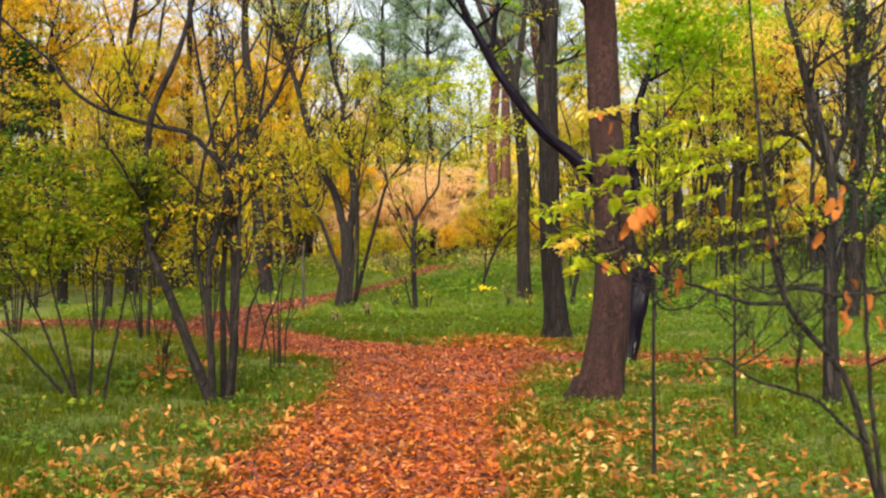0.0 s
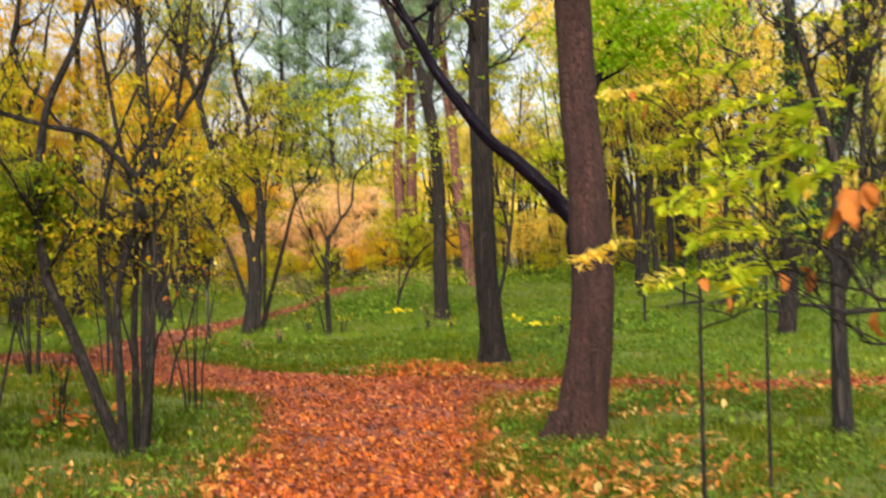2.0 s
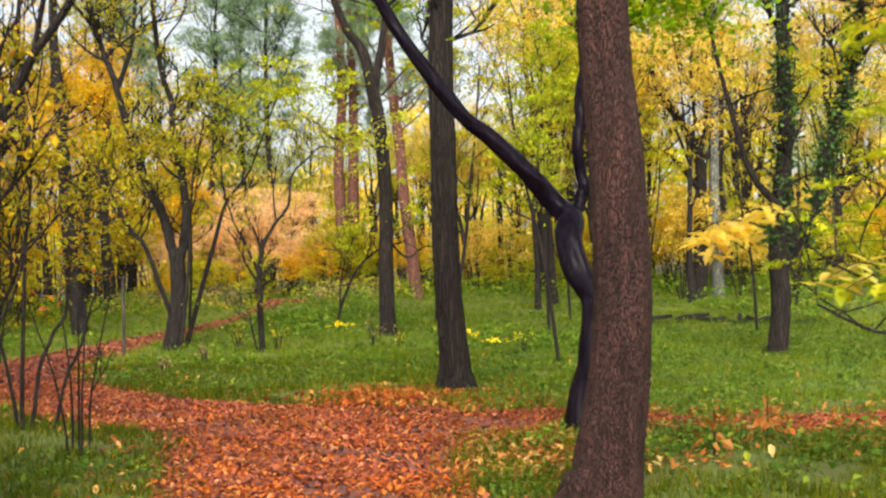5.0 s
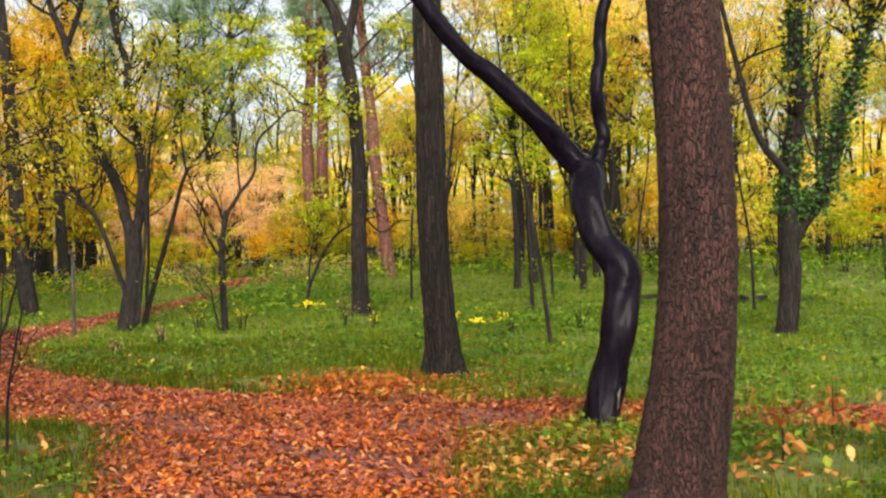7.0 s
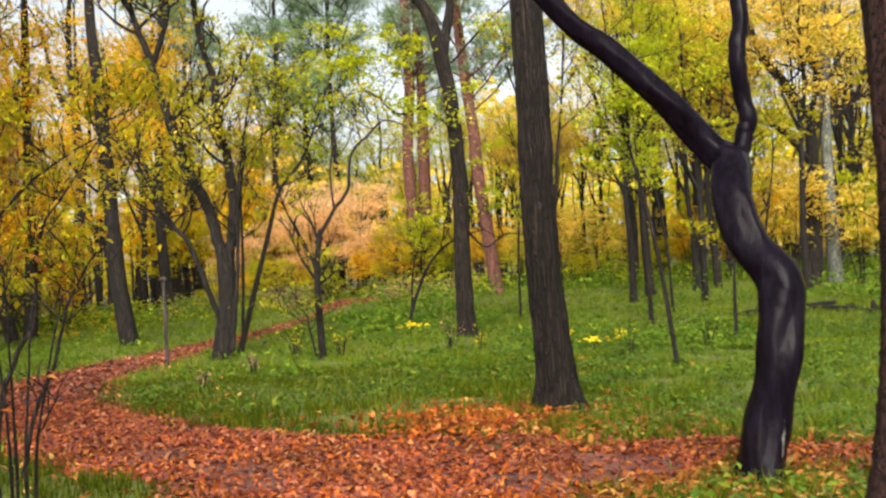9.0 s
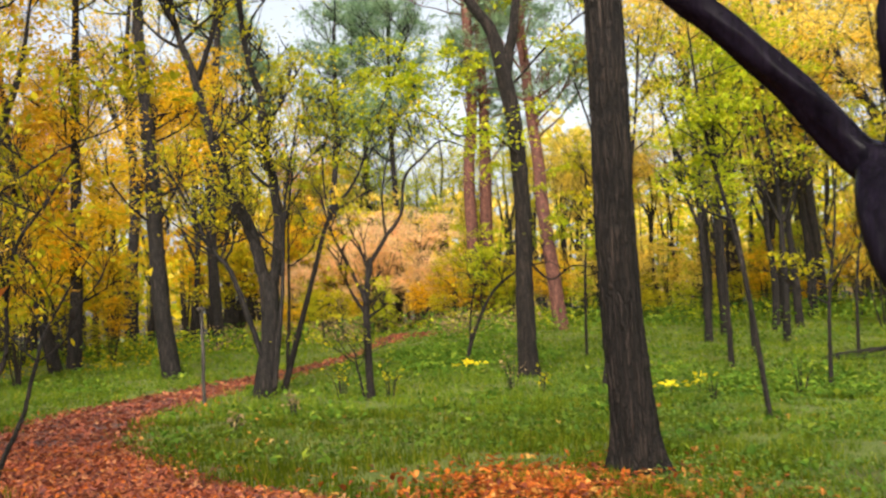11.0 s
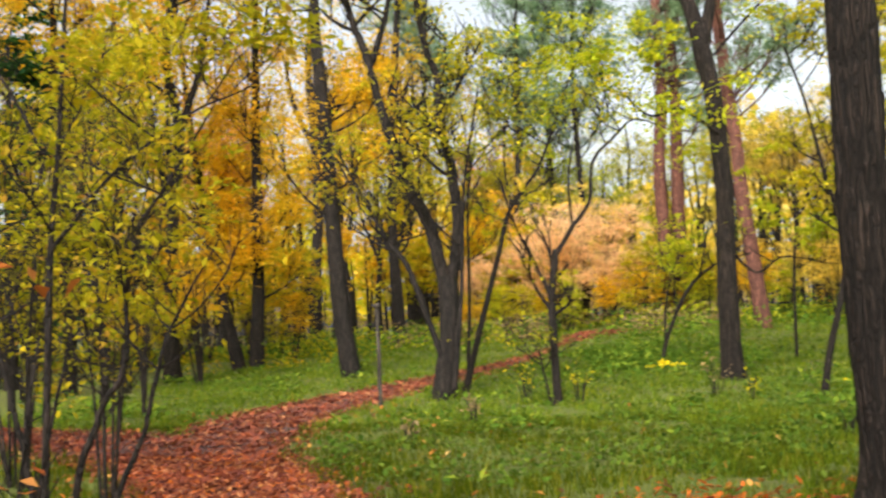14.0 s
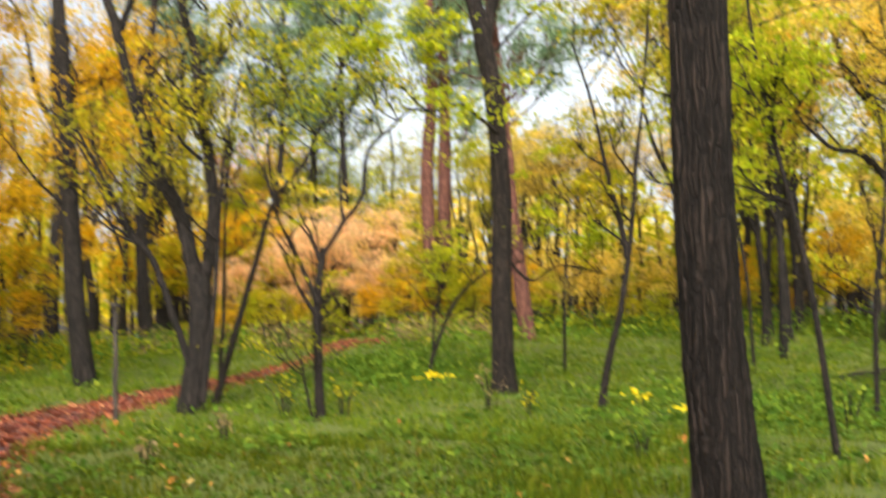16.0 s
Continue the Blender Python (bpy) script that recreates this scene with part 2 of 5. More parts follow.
TRACKS = [spline(s, 14) for s in (MAIN, LEFT, WEST, EAST)]


def off_path(x, y):
    """How far outside the path's edge a place lies (negative: on it)."""
    best = np.full(np.shape(x), 1e9)
    for tr in TRACKS:
        for cx, cy, w in tr:
            best = np.minimum(best, np.hypot(x - cx, y - cy) - w / 2)
    return best


def mesh_from(name, verts, faces, material, smooth=False):
    me = bpy.data.meshes.new(name)
    verts, faces = np.asarray(verts, np.float32), np.asarray(faces, np.int32)
    k = faces.shape[1]
    me.vertices.add(len(verts))
    me.vertices.foreach_set("co", verts.ravel())
    me.loops.add(faces.size)
    me.loops.foreach_set("vertex_index", faces.ravel())
    me.polygons.add(len(faces))
    me.polygons.foreach_set("loop_start", np.arange(0, faces.size, k, dtype=np.int32))
    me.polygons.foreach_set("use_smooth", np.full(len(faces), smooth))
    me.update(calc_edges=True)
    me.materials.append(material)
    return me


def part(name, me, parent, label=""):
    ob = new(name, me)
    ob.parent = parent
    if label:
        ob["label"] = label
    return ob


def thing(name, label, category, group="", at=(0, 0, 0)):
    ob = new(name)
    ob.location = at
    ob.empty_display_size = 0.2
    return tagged(ob, label, category, group)


# ---- shapes ----
def tubes(list_of, sides=6, rough=0.0, seed=0):
    """Tapered round limbs: each a list of (x, y, z, radius). Returns vertices and quads."""
    V, F, base = [], [], 0
    rng = np.random.default_rng(seed)
    for pts in list_of:
        p = np.array(pts, float)
        n = len(p)
        d = np.gradient(p[:, :3], axis=0)
        d /= np.linalg.norm(d, axis=1)[:, None] + 1e-9
        ref = np.array([0.0, 1.0, 0.0]) if abs(d[:, 1]).mean() < 0.8 else np.array([1.0, 0, 0])
        u = np.cross(d, ref)
        u /= np.linalg.norm(u, axis=1)[:, None] + 1e-9
        w = np.cross(d, u)
        a = np.linspace(0, 2 * math.pi, sides, endpoint=False)
        r = p[:, 3][:, None] * (1 + rough * rng.normal(size=(n, sides)))
        ring = p[:, None, :3] + r[:, :, None] * (np.cos(a)[None, :, None] * u[:, None] + np.sin(a)[None, :, None] * w[:, None])
        V.append(ring.reshape(-1, 3))
        i, j = np.meshgrid(np.arange(n - 1), np.arange(sides), indexing="ij")
        j2 = (j + 1) % sides
        F.append(np.stack([base + i * sides + j, base + i * sides + j2, base + (i + 1) * sides + j2, base + (i + 1) * sides + j], -1).reshape(-1, 4))
        base += n * sides
    return np.concatenate(V), np.concatenate(F)


def trunk_mesh(name, pts, material, sides=20, steps=10, ridges=0.05, ridge_n=11, flare=0.5, flare_h=0.5, plates=0.0, seed=0, lobes=5, gnarl=0.0):
    """A trunk through (x, y, z, radius), with a root flare and bark that stands out in ridges."""
    s = spline(pts, steps)
    z0 = s[0, 2]
    V, F = tubes([s], sides)
    n = len(s)
    ring = V.reshape(n, sides, 3)
    rng = np.random.default_rng(seed)
    ph = rng.uniform(0, 6.28, 4)
    a = np.linspace(0, 2 * math.pi, sides, endpoint=False)
    for i in range(n):
        h = s[i, 2] - z0
        c = s[i, :3]
        k = 1 + flare * math.exp(-max(h, 0) / flare_h * 2.2) * (0.55 + 0.45 * np.cos(lobes * a + ph[0]) + 0.3 * np.cos(2 * a + ph[3]))
        k = k + ridges * np.sin(ridge_n * a + ph[1] + 0.9 * np.sin(h * 1.7 + ph[2])) + 0.5 * ridges * np.sin(2.3 * ridge_n * a + h * 3)
        k = k + gnarl * np.array([noise.noise((c[0] * 2.2 + 1.3 * math.cos(q), c[1] * 2.2 + 1.3 * math.sin(q), c[2] * 2.6 + seed)) for q in a])
        k = k + 0.03 * np.sin(h * 2.1 + ph[0]) * np.cos(a + ph[1]) + rng.normal(0, max(plates, 0.25 * ridges), sides)
        ring[i] = c + (ring[i] - c) * k[:, None]
    return mesh_from(name, ring.reshape(-1, 3), F, material, True)


def limb_mesh(name, limbs, material, sides=7, steps=6, rough=0.04, seed=1, wobble=0.25):
    rng = np.random.default_rng(seed + 100)
    paths = []
    for l in limbs:
        s = spline(l, steps)
        if steps > 1 and len(s) > 6:
            w = rng.normal(size=(len(s), 3))
            w = (w + np.roll(w, 1, 0) + np.roll(w, -1, 0) + np.roll(w, 2, 0)) / 4
            grow = np.minimum(np.arange(len(s)) / 4.0, 1)[:, None]
            s[:, :3] += w * grow * (wobble * s[:, 3:4] + 0.006)
        paths.append(s)
    V, F = tubes(paths, sides, rough, seed)
    return mesh_from(name, V, F, material, True)


def leaf_mesh(name, centres, size, material, seed=0, wide=0.55, up=0.6, vary=0.35, lobed=False):
    """Single leaves, each a folded blade, about the given places."""
    c = np.asarray(centres, float)
    n = len(c)
    rng = np.random.default_rng(seed)
    d = rng.normal(size=(n, 3))
    d[:, 2] *= 0.6
    d /= np.linalg.norm(d, axis=1)[:, None]
    nr = rng.normal(size=(n, 3)) * (1 - up) + np.array([0, 0, up])
    s = np.cross(d, nr)
    s /= np.linalg.norm(s, axis=1)[:, None] + 1e-9
    nn = np.cross(s, d)
    L = size * rng.uniform(1 - vary, 1 + vary, n)[:, None]
    W = L * wide * rng.uniform(0.8, 1.2, n)[:, None] * 0.5
    fold = W * rng.uniform(0.1, 0.7, n)[:, None]
    if not lobed:
        V = np.stack([c - d * L * 0.5, c + s * W + nn * fold, c + d * L * 0.5, c - s * W + nn * fold], 1).reshape(-1, 3)
        F = np.arange(4 * n).reshape(n, 4)
        return mesh_from(name, V, F, material)
    V = np.stack([c - d * L * 0.5, c - d * L * 0.2 + s * W + nn * fold, c + d * L * 0.15 + s * W * 0.9 + nn * fold * 0.7, c + d * L * 0.5 - nn * fold * 0.5,
                  c + d * L * 0.15 - s * W * 0.9 + nn * fold * 0.7, c - d * L * 0.2 - s * W + nn * fold], 1).reshape(-1, 3)
    k = 6 * np.arange(n)[:, None]
    F = np.concatenate([k + np.array([[0, 1, 2, 3]]), k + np.array([[0, 3, 4, 5]])])
    return mesh_from(name, V, F, material)


def branch_out(rng, start, way, length, radius, depth, limbs, tips, droop=0.0, fan=0.75, kids=(3, 5), wander=0.28):
    """Grows a limb and its twigs from a place; fills limbs (paths) and tips (places for leaves)."""
    n = 5
    p, w = np.array(start, float), np.array(way, float)
    w /= np.linalg.norm(w)
    pts = [(*p, radius)]
    for k in range(n):
        w = w + rng.normal(0, wander, 3) * 0.5 + np.array([0, 0, 0.10 - droop])
        w /= np.linalg.norm(w)
        p = p + w * length / n
        pts.append((*p, radius * (1 - 0.8 * (k + 1) / n) + 0.002))
        if depth <= 1:
            tips.append((*p, length))
    limbs.append((depth, pts))
    if depth > 0:
        for k in range(rng.integers(*kids)):
            t = rng.uniform(0.3, 1.0)
            q = np.array(pts[min(n, int(t * n) + 0)][:3])
            side = rng.normal(size=3)
            side[2] = abs(side[2]) * 0.5
            branch_out(rng, q, w * (1 - fan * 0.5) + side / np.linalg.norm(side) * fan, length * rng.uniform(0.42, 0.68), radius * 0.55, depth - 1, limbs, tips, droop, fan, kids, wander)


def around(rng, tips, per, spread):
    """Leaf places scattered round twig ends."""
    t = np.array(tips)
    k = rng.integers(0, len(t), per)
    return t[k, :3] + rng.normal(0, 1, (per, 3)) * spread * np.array([1, 1, 0.7])


def layered(rng, tips, per, spread, leaves_a_pad=42):
    """Leaf places in flat drooping layers that hang round twig ends, with gaps between the layers."""
    t = np.array(tips)[:, :3]
    n = max(5, per // leaves_a_pad)
    c = t[rng.integers(0, len(t), n)] + rng.normal(0, 0.3, (n, 3)) * spread
    return in_layers(rng, c, spread * rng.uniform(0.9, 2.3, n), np.full(n, per // n))


def in_layers(rng, centres, radius, count):
    k = np.repeat(np.arange(len(centres)), count)
    R = radius[k]
    tilt = rng.normal(0, 0.16, (len(centres), 2))[k]
    u = rng.normal(0, 0.52, (len(k), 2))
    u *= (1 + 0.35 * np.sin(5 * np.arctan2(u[:, 1], u[:, 0]) + k * 1.7))[:, None]
    z = (tilt * u).sum(1) - 0.22 * (u ** 2).sum(1) + rng.normal(0, 0.13, len(k))
    return centres[k] + np.stack([u[:, 0] * R, u[:, 1] * R, z * R], 1)


def tree(name, label, at, trunk, limbs, material, crown=None, group="", sides=14, flare=0.45, category="tree", leaf=0.09, n_leaves=4000, seed=1,
         twig_n=7, twig_len=1.6, spread=0.22, ridges=0.05, steps=8, plates=0.0, ridge_n=9, flare_h=0.5, droop=0.0, limb_mat=None, from_h=0.35, trunk_twigs=True, wide=0.55, gnarl=0.06, flat=0.8, depth=2, pads=()):
    """A tree with a traced trunk and main limbs, twigs grown on them, and leaves."""
    rng = np.random.default_rng(seed)
    root = thing(name, label, category, group, at)
    o = np.array(at)
    loc = lambda pts: [(q[0] - o[0], q[1] - o[1], q[2] - o[2], q[3]) for q in pts]
    trunk = loc(trunk)
    part("trunk", trunk_mesh("trunk", trunk, material, sides, steps, ridges, ridge_n, flare, flare_h, plates, seed, 5, gnarl), root)
    twigs, tips = [], []
    paths = [loc(l) for l in limbs]
    for l in paths:
        part("limb", limb_mesh("limb", [l], limb_mat or material, 9, 8, 0.03, seed), root)
    hosts = ([trunk] if trunk_twigs else []) + paths
    for l in hosts:
        s = spline(l, 6)
        for k in range(twig_n):
            i = int(len(s) * rng.uniform(from_h, 0.99))
            side = rng.normal(size=3)
            side[2] = 0.5 + 0.4 * rng.random()
            branch_out(rng, s[i, :3], side, twig_len * rng.uniform(0.6, 1.2), min(s[i, 3] * 0.55, 0.045), depth, twigs, tips, droop)
    if twigs:
        tagged(part("twig_growth", limb_mesh("twig_growth", [p for _, p in twigs], limb_mat or material, 4 if depth > 1 else 3, 1, 0, seed), root), kind="stuff")
    if crown and n_leaves:
        places = layered(rng, tips, n_leaves, spread)
        if pads:
            q = np.array(pads, float)
            places = np.concatenate([places, in_layers(rng, q[:, :3] - o, q[:, 3], (q[:, 4]).astype(int))])
        if trunk[0][3] > 0.12:
            s = spline(trunk, 6)
            gap = np.min(np.linalg.norm(places[:, None, :] - s[None, :, :3], axis=2), axis=1)
            places = places[gap > 0.62]
        part("crown", leaf_mesh("crown", places, leaf, crown, seed, wide, flat), root)
    return root


# ---- ground and path ----
def lines(lo, hi, near_lo, near_hi, step):
    mid = list(np.arange(near_lo, near_hi, step))
    a, b = [], []
    d, p = step, near_lo
    while p > lo:
        d *= 1.25
        p -= d
        a.append(p)
    d, p = step, mid[-1]
    while p < hi:
        d *= 1.25
        p += d
        b.append(p)
    return np.array(a[::-1] + mid + b)


gx, gy = lines(-700, 700, -14, 14, 0.3), lines(-700, 900, 2, 50, 0.3)
GX, GY = np.meshgrid(gx, gy, indexing="ij")
GZ = gz_many(GX, GY)
off = off_path(GX, GY)
near = np.clip(1 - np.abs(GY - 25) / 60, 0, 1)
GZ += near * (0.035 * np.sin(GX * 1.3 + 0.7 * np.sin(GY * 0.9)) * np.sin(GY * 1.1 + 1.0) + 0.02 * np.sin(GX * 3.1 + GY * 2.3)) * np.clip(off / 0.8, 0, 1)
GZ -= 0.04 * np.clip(-off / 0.3, 0, 1) * near
ny = len(gy)
ii, jj = np.meshgrid(np.arange(len(gx) - 1), np.arange(ny - 1), indexing="ij")
quads = np.stack([ii * ny + jj, (ii + 1) * ny + jj, (ii + 1) * ny + jj + 1, ii * ny + jj + 1], -1).reshape(-1, 4)
ground = new("ground", mesh_from("ground", np.stack([GX, GY, GZ], -1).reshape(-1, 3), quads, GROUND, True))
tagged(ground, "green woodland meadow floor with short grass", "ground", kind="structure")

for k, (tr, nm) in enumerate(zip(TRACKS, ("main footpath covered with fallen orange leaves", "winding footpath covered with brown leaves",
                                         "side footpath under fallen leaves", "narrow trodden trail with fallen leaves"))):
    rng = np.random.default_rng(40 + k)
    d = np.gradient(tr[:, :2], axis=0)
    d /= np.linalg.norm(d, axis=1)[:, None]
    nrm = np.stack([-d[:, 1], d[:, 0]], 1)
    cols = np.linspace(-1, 1, 9)
    V = []
    for i in range(len(tr)):
        wl_, wr_ = tr[i, 2] / 2 + rng.normal(0, 0.09), tr[i, 2] / 2 + rng.normal(0, 0.09)
        for c in cols:
            q = tr[i, :2] + nrm[i] * c * (wl_ if c > 0 else wr_)
            V.append((q[0], q[1], gz(*q) + 0.004 + 0.004 * k - 0.03 * abs(c) ** 6 + 0.006 * math.sin(q[0] * 5 + q[1] * 4)))
    a, b = np.meshgrid(np.arange(len(tr) - 1), np.arange(8), indexing="ij")
    Q = np.stack([a * 9 + b, a * 9 + b + 1, (a + 1) * 9 + b + 1, (a + 1) * 9 + b], -1).reshape(-1, 4)[:, ::-1]
    tagged(new("path", mesh_from("path", V, Q, PATH_SOIL, True)), nm, "path", kind="structure")

# ---- the large trees beside the path ----
def at_y(y, pts, r):
    """A limb traced in an upright plane: (x, z) pairs, the radius going from r[0] to r[1]."""
    n = len(pts)
    return [(x, y, z, r[0] + (r[1] - r[0]) * i / (n - 1)) for i, (x, z) in enumerate(pts)]


pine = [(2.03, 12.7, -0.15, 0.29), (2.08, 12.7, 0.35, 0.255), (2.17, 12.7, 0.95, 0.228), (2.22, 12.7, 1.6, 0.213), (2.21, 12.7, 2.5, 0.205), (2.15, 12.7, 3.4, 0.193),
        (2.11, 12.7, 4.8, 0.183), (2.05, 12.8, 8, 0.155), (2.1, 12.9, 11.5, 0.08)]
pine_tree = tree("pine_tree", "tall pine with rough reddish-brown bark beside the footpath", (2.03, 12.7, 0), pine, [], PINE_BARK, NEEDLES, sides=72, flare=0.30,
                 flare_h=0.45, ridges=0.012, ridge_n=13, plates=0.012, gnarl=0.03, steps=38, leaf=0.16, n_leaves=3000, twig_n=14, twig_len=2.2, from_h=0.72, seed=3)
burl = limb_mesh("root_knob", [[(-0.12, -0.10, -0.12, 0.16), (-0.24, -0.16, 0.06, 0.16), (-0.22, -0.14, 0.24, 0.12), (-0.10, -0.08, 0.42, 0.05)]], PINE_BARK, 14, 8, 0.05, 5)
part("root_knob", burl, pine_tree)

trunk_b = [(2.32, 22.3, -0.12, 0.27), (2.28, 22.3, 0.5, 0.235), (2.22, 22.3, 1.5, 0.212), (2.19, 22.3, 3.0, 0.205), (2.19, 22.3, 4.6, 0.198), (2.2, 22.3, 5.6, 0.19),
           (2.3, 22.4, 8.5, 0.16), (2.2, 22.5, 12.5, 0.08)]
tree("oak_tree", "straight dark-barked oak with furrowed bark beside the path", (2.32, 22.3, 0), trunk_b,
     [at_y(22.4, [(2.25, 7.5), (3.2, 8.8), (4.3, 10), (5.2, 11.4)], (0.12, 0.03)), at_y(22.5, [(2.25, 8.2), (1.2, 9.4), (0.2, 10.2)], (0.1, 0.03))],
     DARK_BARK, OLIVE, sides=60, flare=0.7, flare_h=0.5, ridges=0.05, ridge_n=15, plates=0.012, steps=26, n_leaves=3500, twig_n=9, from_h=0.6, seed=4)

bent = [(2.90, 16.9, -0.12, 0.200), (2.99, 16.9, 0.38, 0.167), (3.12, 16.9, 0.88, 0.160), (3.19, 16.95, 1.30, 0.167), (3.20, 17, 1.50, 0.173), (3.06, 17.15, 1.78, 0.157),
        (2.98, 17.3, 2.15, 0.149), (3.06, 17.5, 2.46, 0.160), (2.94, 17.6, 2.61, 0.126), (2.67, 17.6, 2.91, 0.116), (2.41, 17.6, 3.19, 0.105), (2.13, 17.6, 3.46, 0.095),
        (1.84, 17.6, 3.68, 0.092), (1.47, 17.6, 4.14, 0.085), (1.10, 17.6, 4.66, 0.079), (0.81, 17.6, 5.20, 0.070), (0.52, 17.6, 5.76, 0.057), (0.10, 17.7, 6.76, 0.028)]
crooked = tree("crooked_tree", "crooked black tree with smooth rain-wet bark and a bent trunk", (2.90, 16.9, 0), bent,
     [[(3.06, 17.55, 2.38, 0.085), (3.20, 17.6, 2.64, 0.078), (3.25, 17.6, 2.9, 0.075), (3.18, 17.6, 3.3, 0.073), (3.23, 17.6, 3.75, 0.07), (3.32, 17.6, 4.25, 0.062), (3.7, 17.7, 5.2, 0.035)],
      [(0.95, 17.6, 5.15, 0.05), (1.05, 17.6, 5.8, 0.04), (1.3, 17.7, 6.6, 0.02)]],
     WET_BARK, FRESH, pads=[(4.1, 17.5, 5.3, 1.0, 900), (3.7, 17.4, 4.9, 0.7, 420), (4.6, 17.7, 5.0, 0.8, 500), (3.5, 17.8, 5.7, 0.9, 600), (4.4, 17.3, 5.9, 1.0, 700), (3.2, 17.7, 5.4, 0.6, 260), (4.9, 17.5, 5.6, 0.9, 500)], leaf=0.11, sides=36, flare=0.35, flare_h=0.3, ridges=0.035, ridge_n=3, plates=0.006, gnarl=0.24, steps=14, n_leaves=900, twig_n=4, twig_len=1.0, from_h=0.82, seed=6)

part("bare_wood_strip", limb_mesh("bare_wood_strip", [[(0.12, -0.155, 0.02, 0.010), (0.135, -0.15, 0.25, 0.016), (0.17, -0.14, 0.45, 0.014), (0.21, -0.125, 0.68, 0.006)]], PALE_BARK, 7, 4, 0.08, 2), crooked, "pale strip of bare wood")

GH = gz(2.3, 37)
fork_h = [(2.37, 37, GH - 0.1, 0.26), (2.36, 37, 1.2, 0.225), (2.36, 37, 2.3, 0.215), (2.40, 37, 4.5, 0.195), (2.29, 37, 6.3, 0.19), (2.09, 37, 7.6, 0.185), (1.82, 37, 8.7, 0.15), (1.35, 37, 9.4, 0.12), (0.8, 37, 10.8, 0.08)]
tree("oak_tree", "dark oak with a forked top standing in the meadow", (2.28, 37, GH), fork_h,
     [at_y(37, [(2.12, 7.4), (2.38, 8.9), (2.54, 10.1), (2.8, 12)], (0.15, 0.05)), at_y(36.8, [(2.35, 5.6), (1.6, 6.2), (0.9, 6.1), (0.2, 6.7), (-0.6, 6.6)], (0.04, 0.012)),
      at_y(37.2, [(2.4, 3.2), (3.0, 2.6), (3.6, 2.9), (4.6, 2.7)], (0.035, 0.012)),
      at_y(37.1, [(2.36, 7.4), (3.3, 8.4), (4.4, 9.3), (5.6, 10.2)], (0.035, 0.012))],
     DARK_BARK, LIME, pads=[(1.75, 36.5, 6.0, 1.0, 380), (1.1, 36.6, 6.35, 0.9, 300), (1.9, 36.7, 5.3, 0.7, 200), (0.3, 36.8, 6.7, 0.9, 260), (2.6, 36.5, 6.7, 0.8, 220), (-0.4, 36.8, 6.5, 0.7, 160), (3.4, 37.0, 8.3, 0.8, 200)],
     sides=26, ridges=0.05, steps=10, n_leaves=5200, leaf=0.13, twig_n=8, twig_len=1.8, from_h=0.45, seed=7, flare=0.3, trunk_twigs=False)

for y, pts, r, sd in ((50, [(4.65, 1.0), (4.45, 3.0), (4.2, 5.3), (4.04, 7.65), (3.8, 10.2), (3.66, 12.2), (3.6, 15)], (0.27, 0.16), 11),
                      (58, [(1.83, 1.2), (1.88, 4.6), (1.81, 7.9), (2.07, 11), (2.0, 14.3), (1.9, 18)], (0.30, 0.18), 12),
                      (66, [(-5.2, 1.5), (-5.0, 6), (-4.6, 11), (-4.5, 17)], (0.32, 0.12), 25),
                      (66, [(-1.7, 1.5), (-1.6, 6), (-1.8, 12), (-1.7, 18)], (0.26, 0.12), 26),
                      (72, [(-3.4, 1.5), (-3.3, 6), (-3.5, 12), (-3.4, 18.5)], (0.26, 0.12), 27),
                      (68, [(-9.5, 1.5), (-9.3, 6), (-9.6, 12), (-9.5, 17)], (0.3, 0.12), 28),
                      (58.6, [(2.42, 1.2), (2.46, 4.4), (2.55, 7.9), (2.6, 11), (2.5, 16)], (0.36, 0.16), 13)):
    far = y > 60
    tree("grey_pine" if far else "red_pine", "tall slender pine with dull grey-brown bark deep in the wood" if far else "slender pine with orange-red upper bark among the trees", (pts[0][0], y, gz(pts[0][0], y)),
         at_y(y, pts, (r[0] * 0.75, r[1] * 0.75) if far else r), [], GREY_BARK if far else RED_BARK, NEEDLES, "grey pines" if far else "red pines",
         sides=14, steps=5, n_leaves=13000, leaf=0.30, twig_n=20, twig_len=3.2, from_h=0.52, spread=0.34, seed=sd, flare=0.2, wide=0.16)

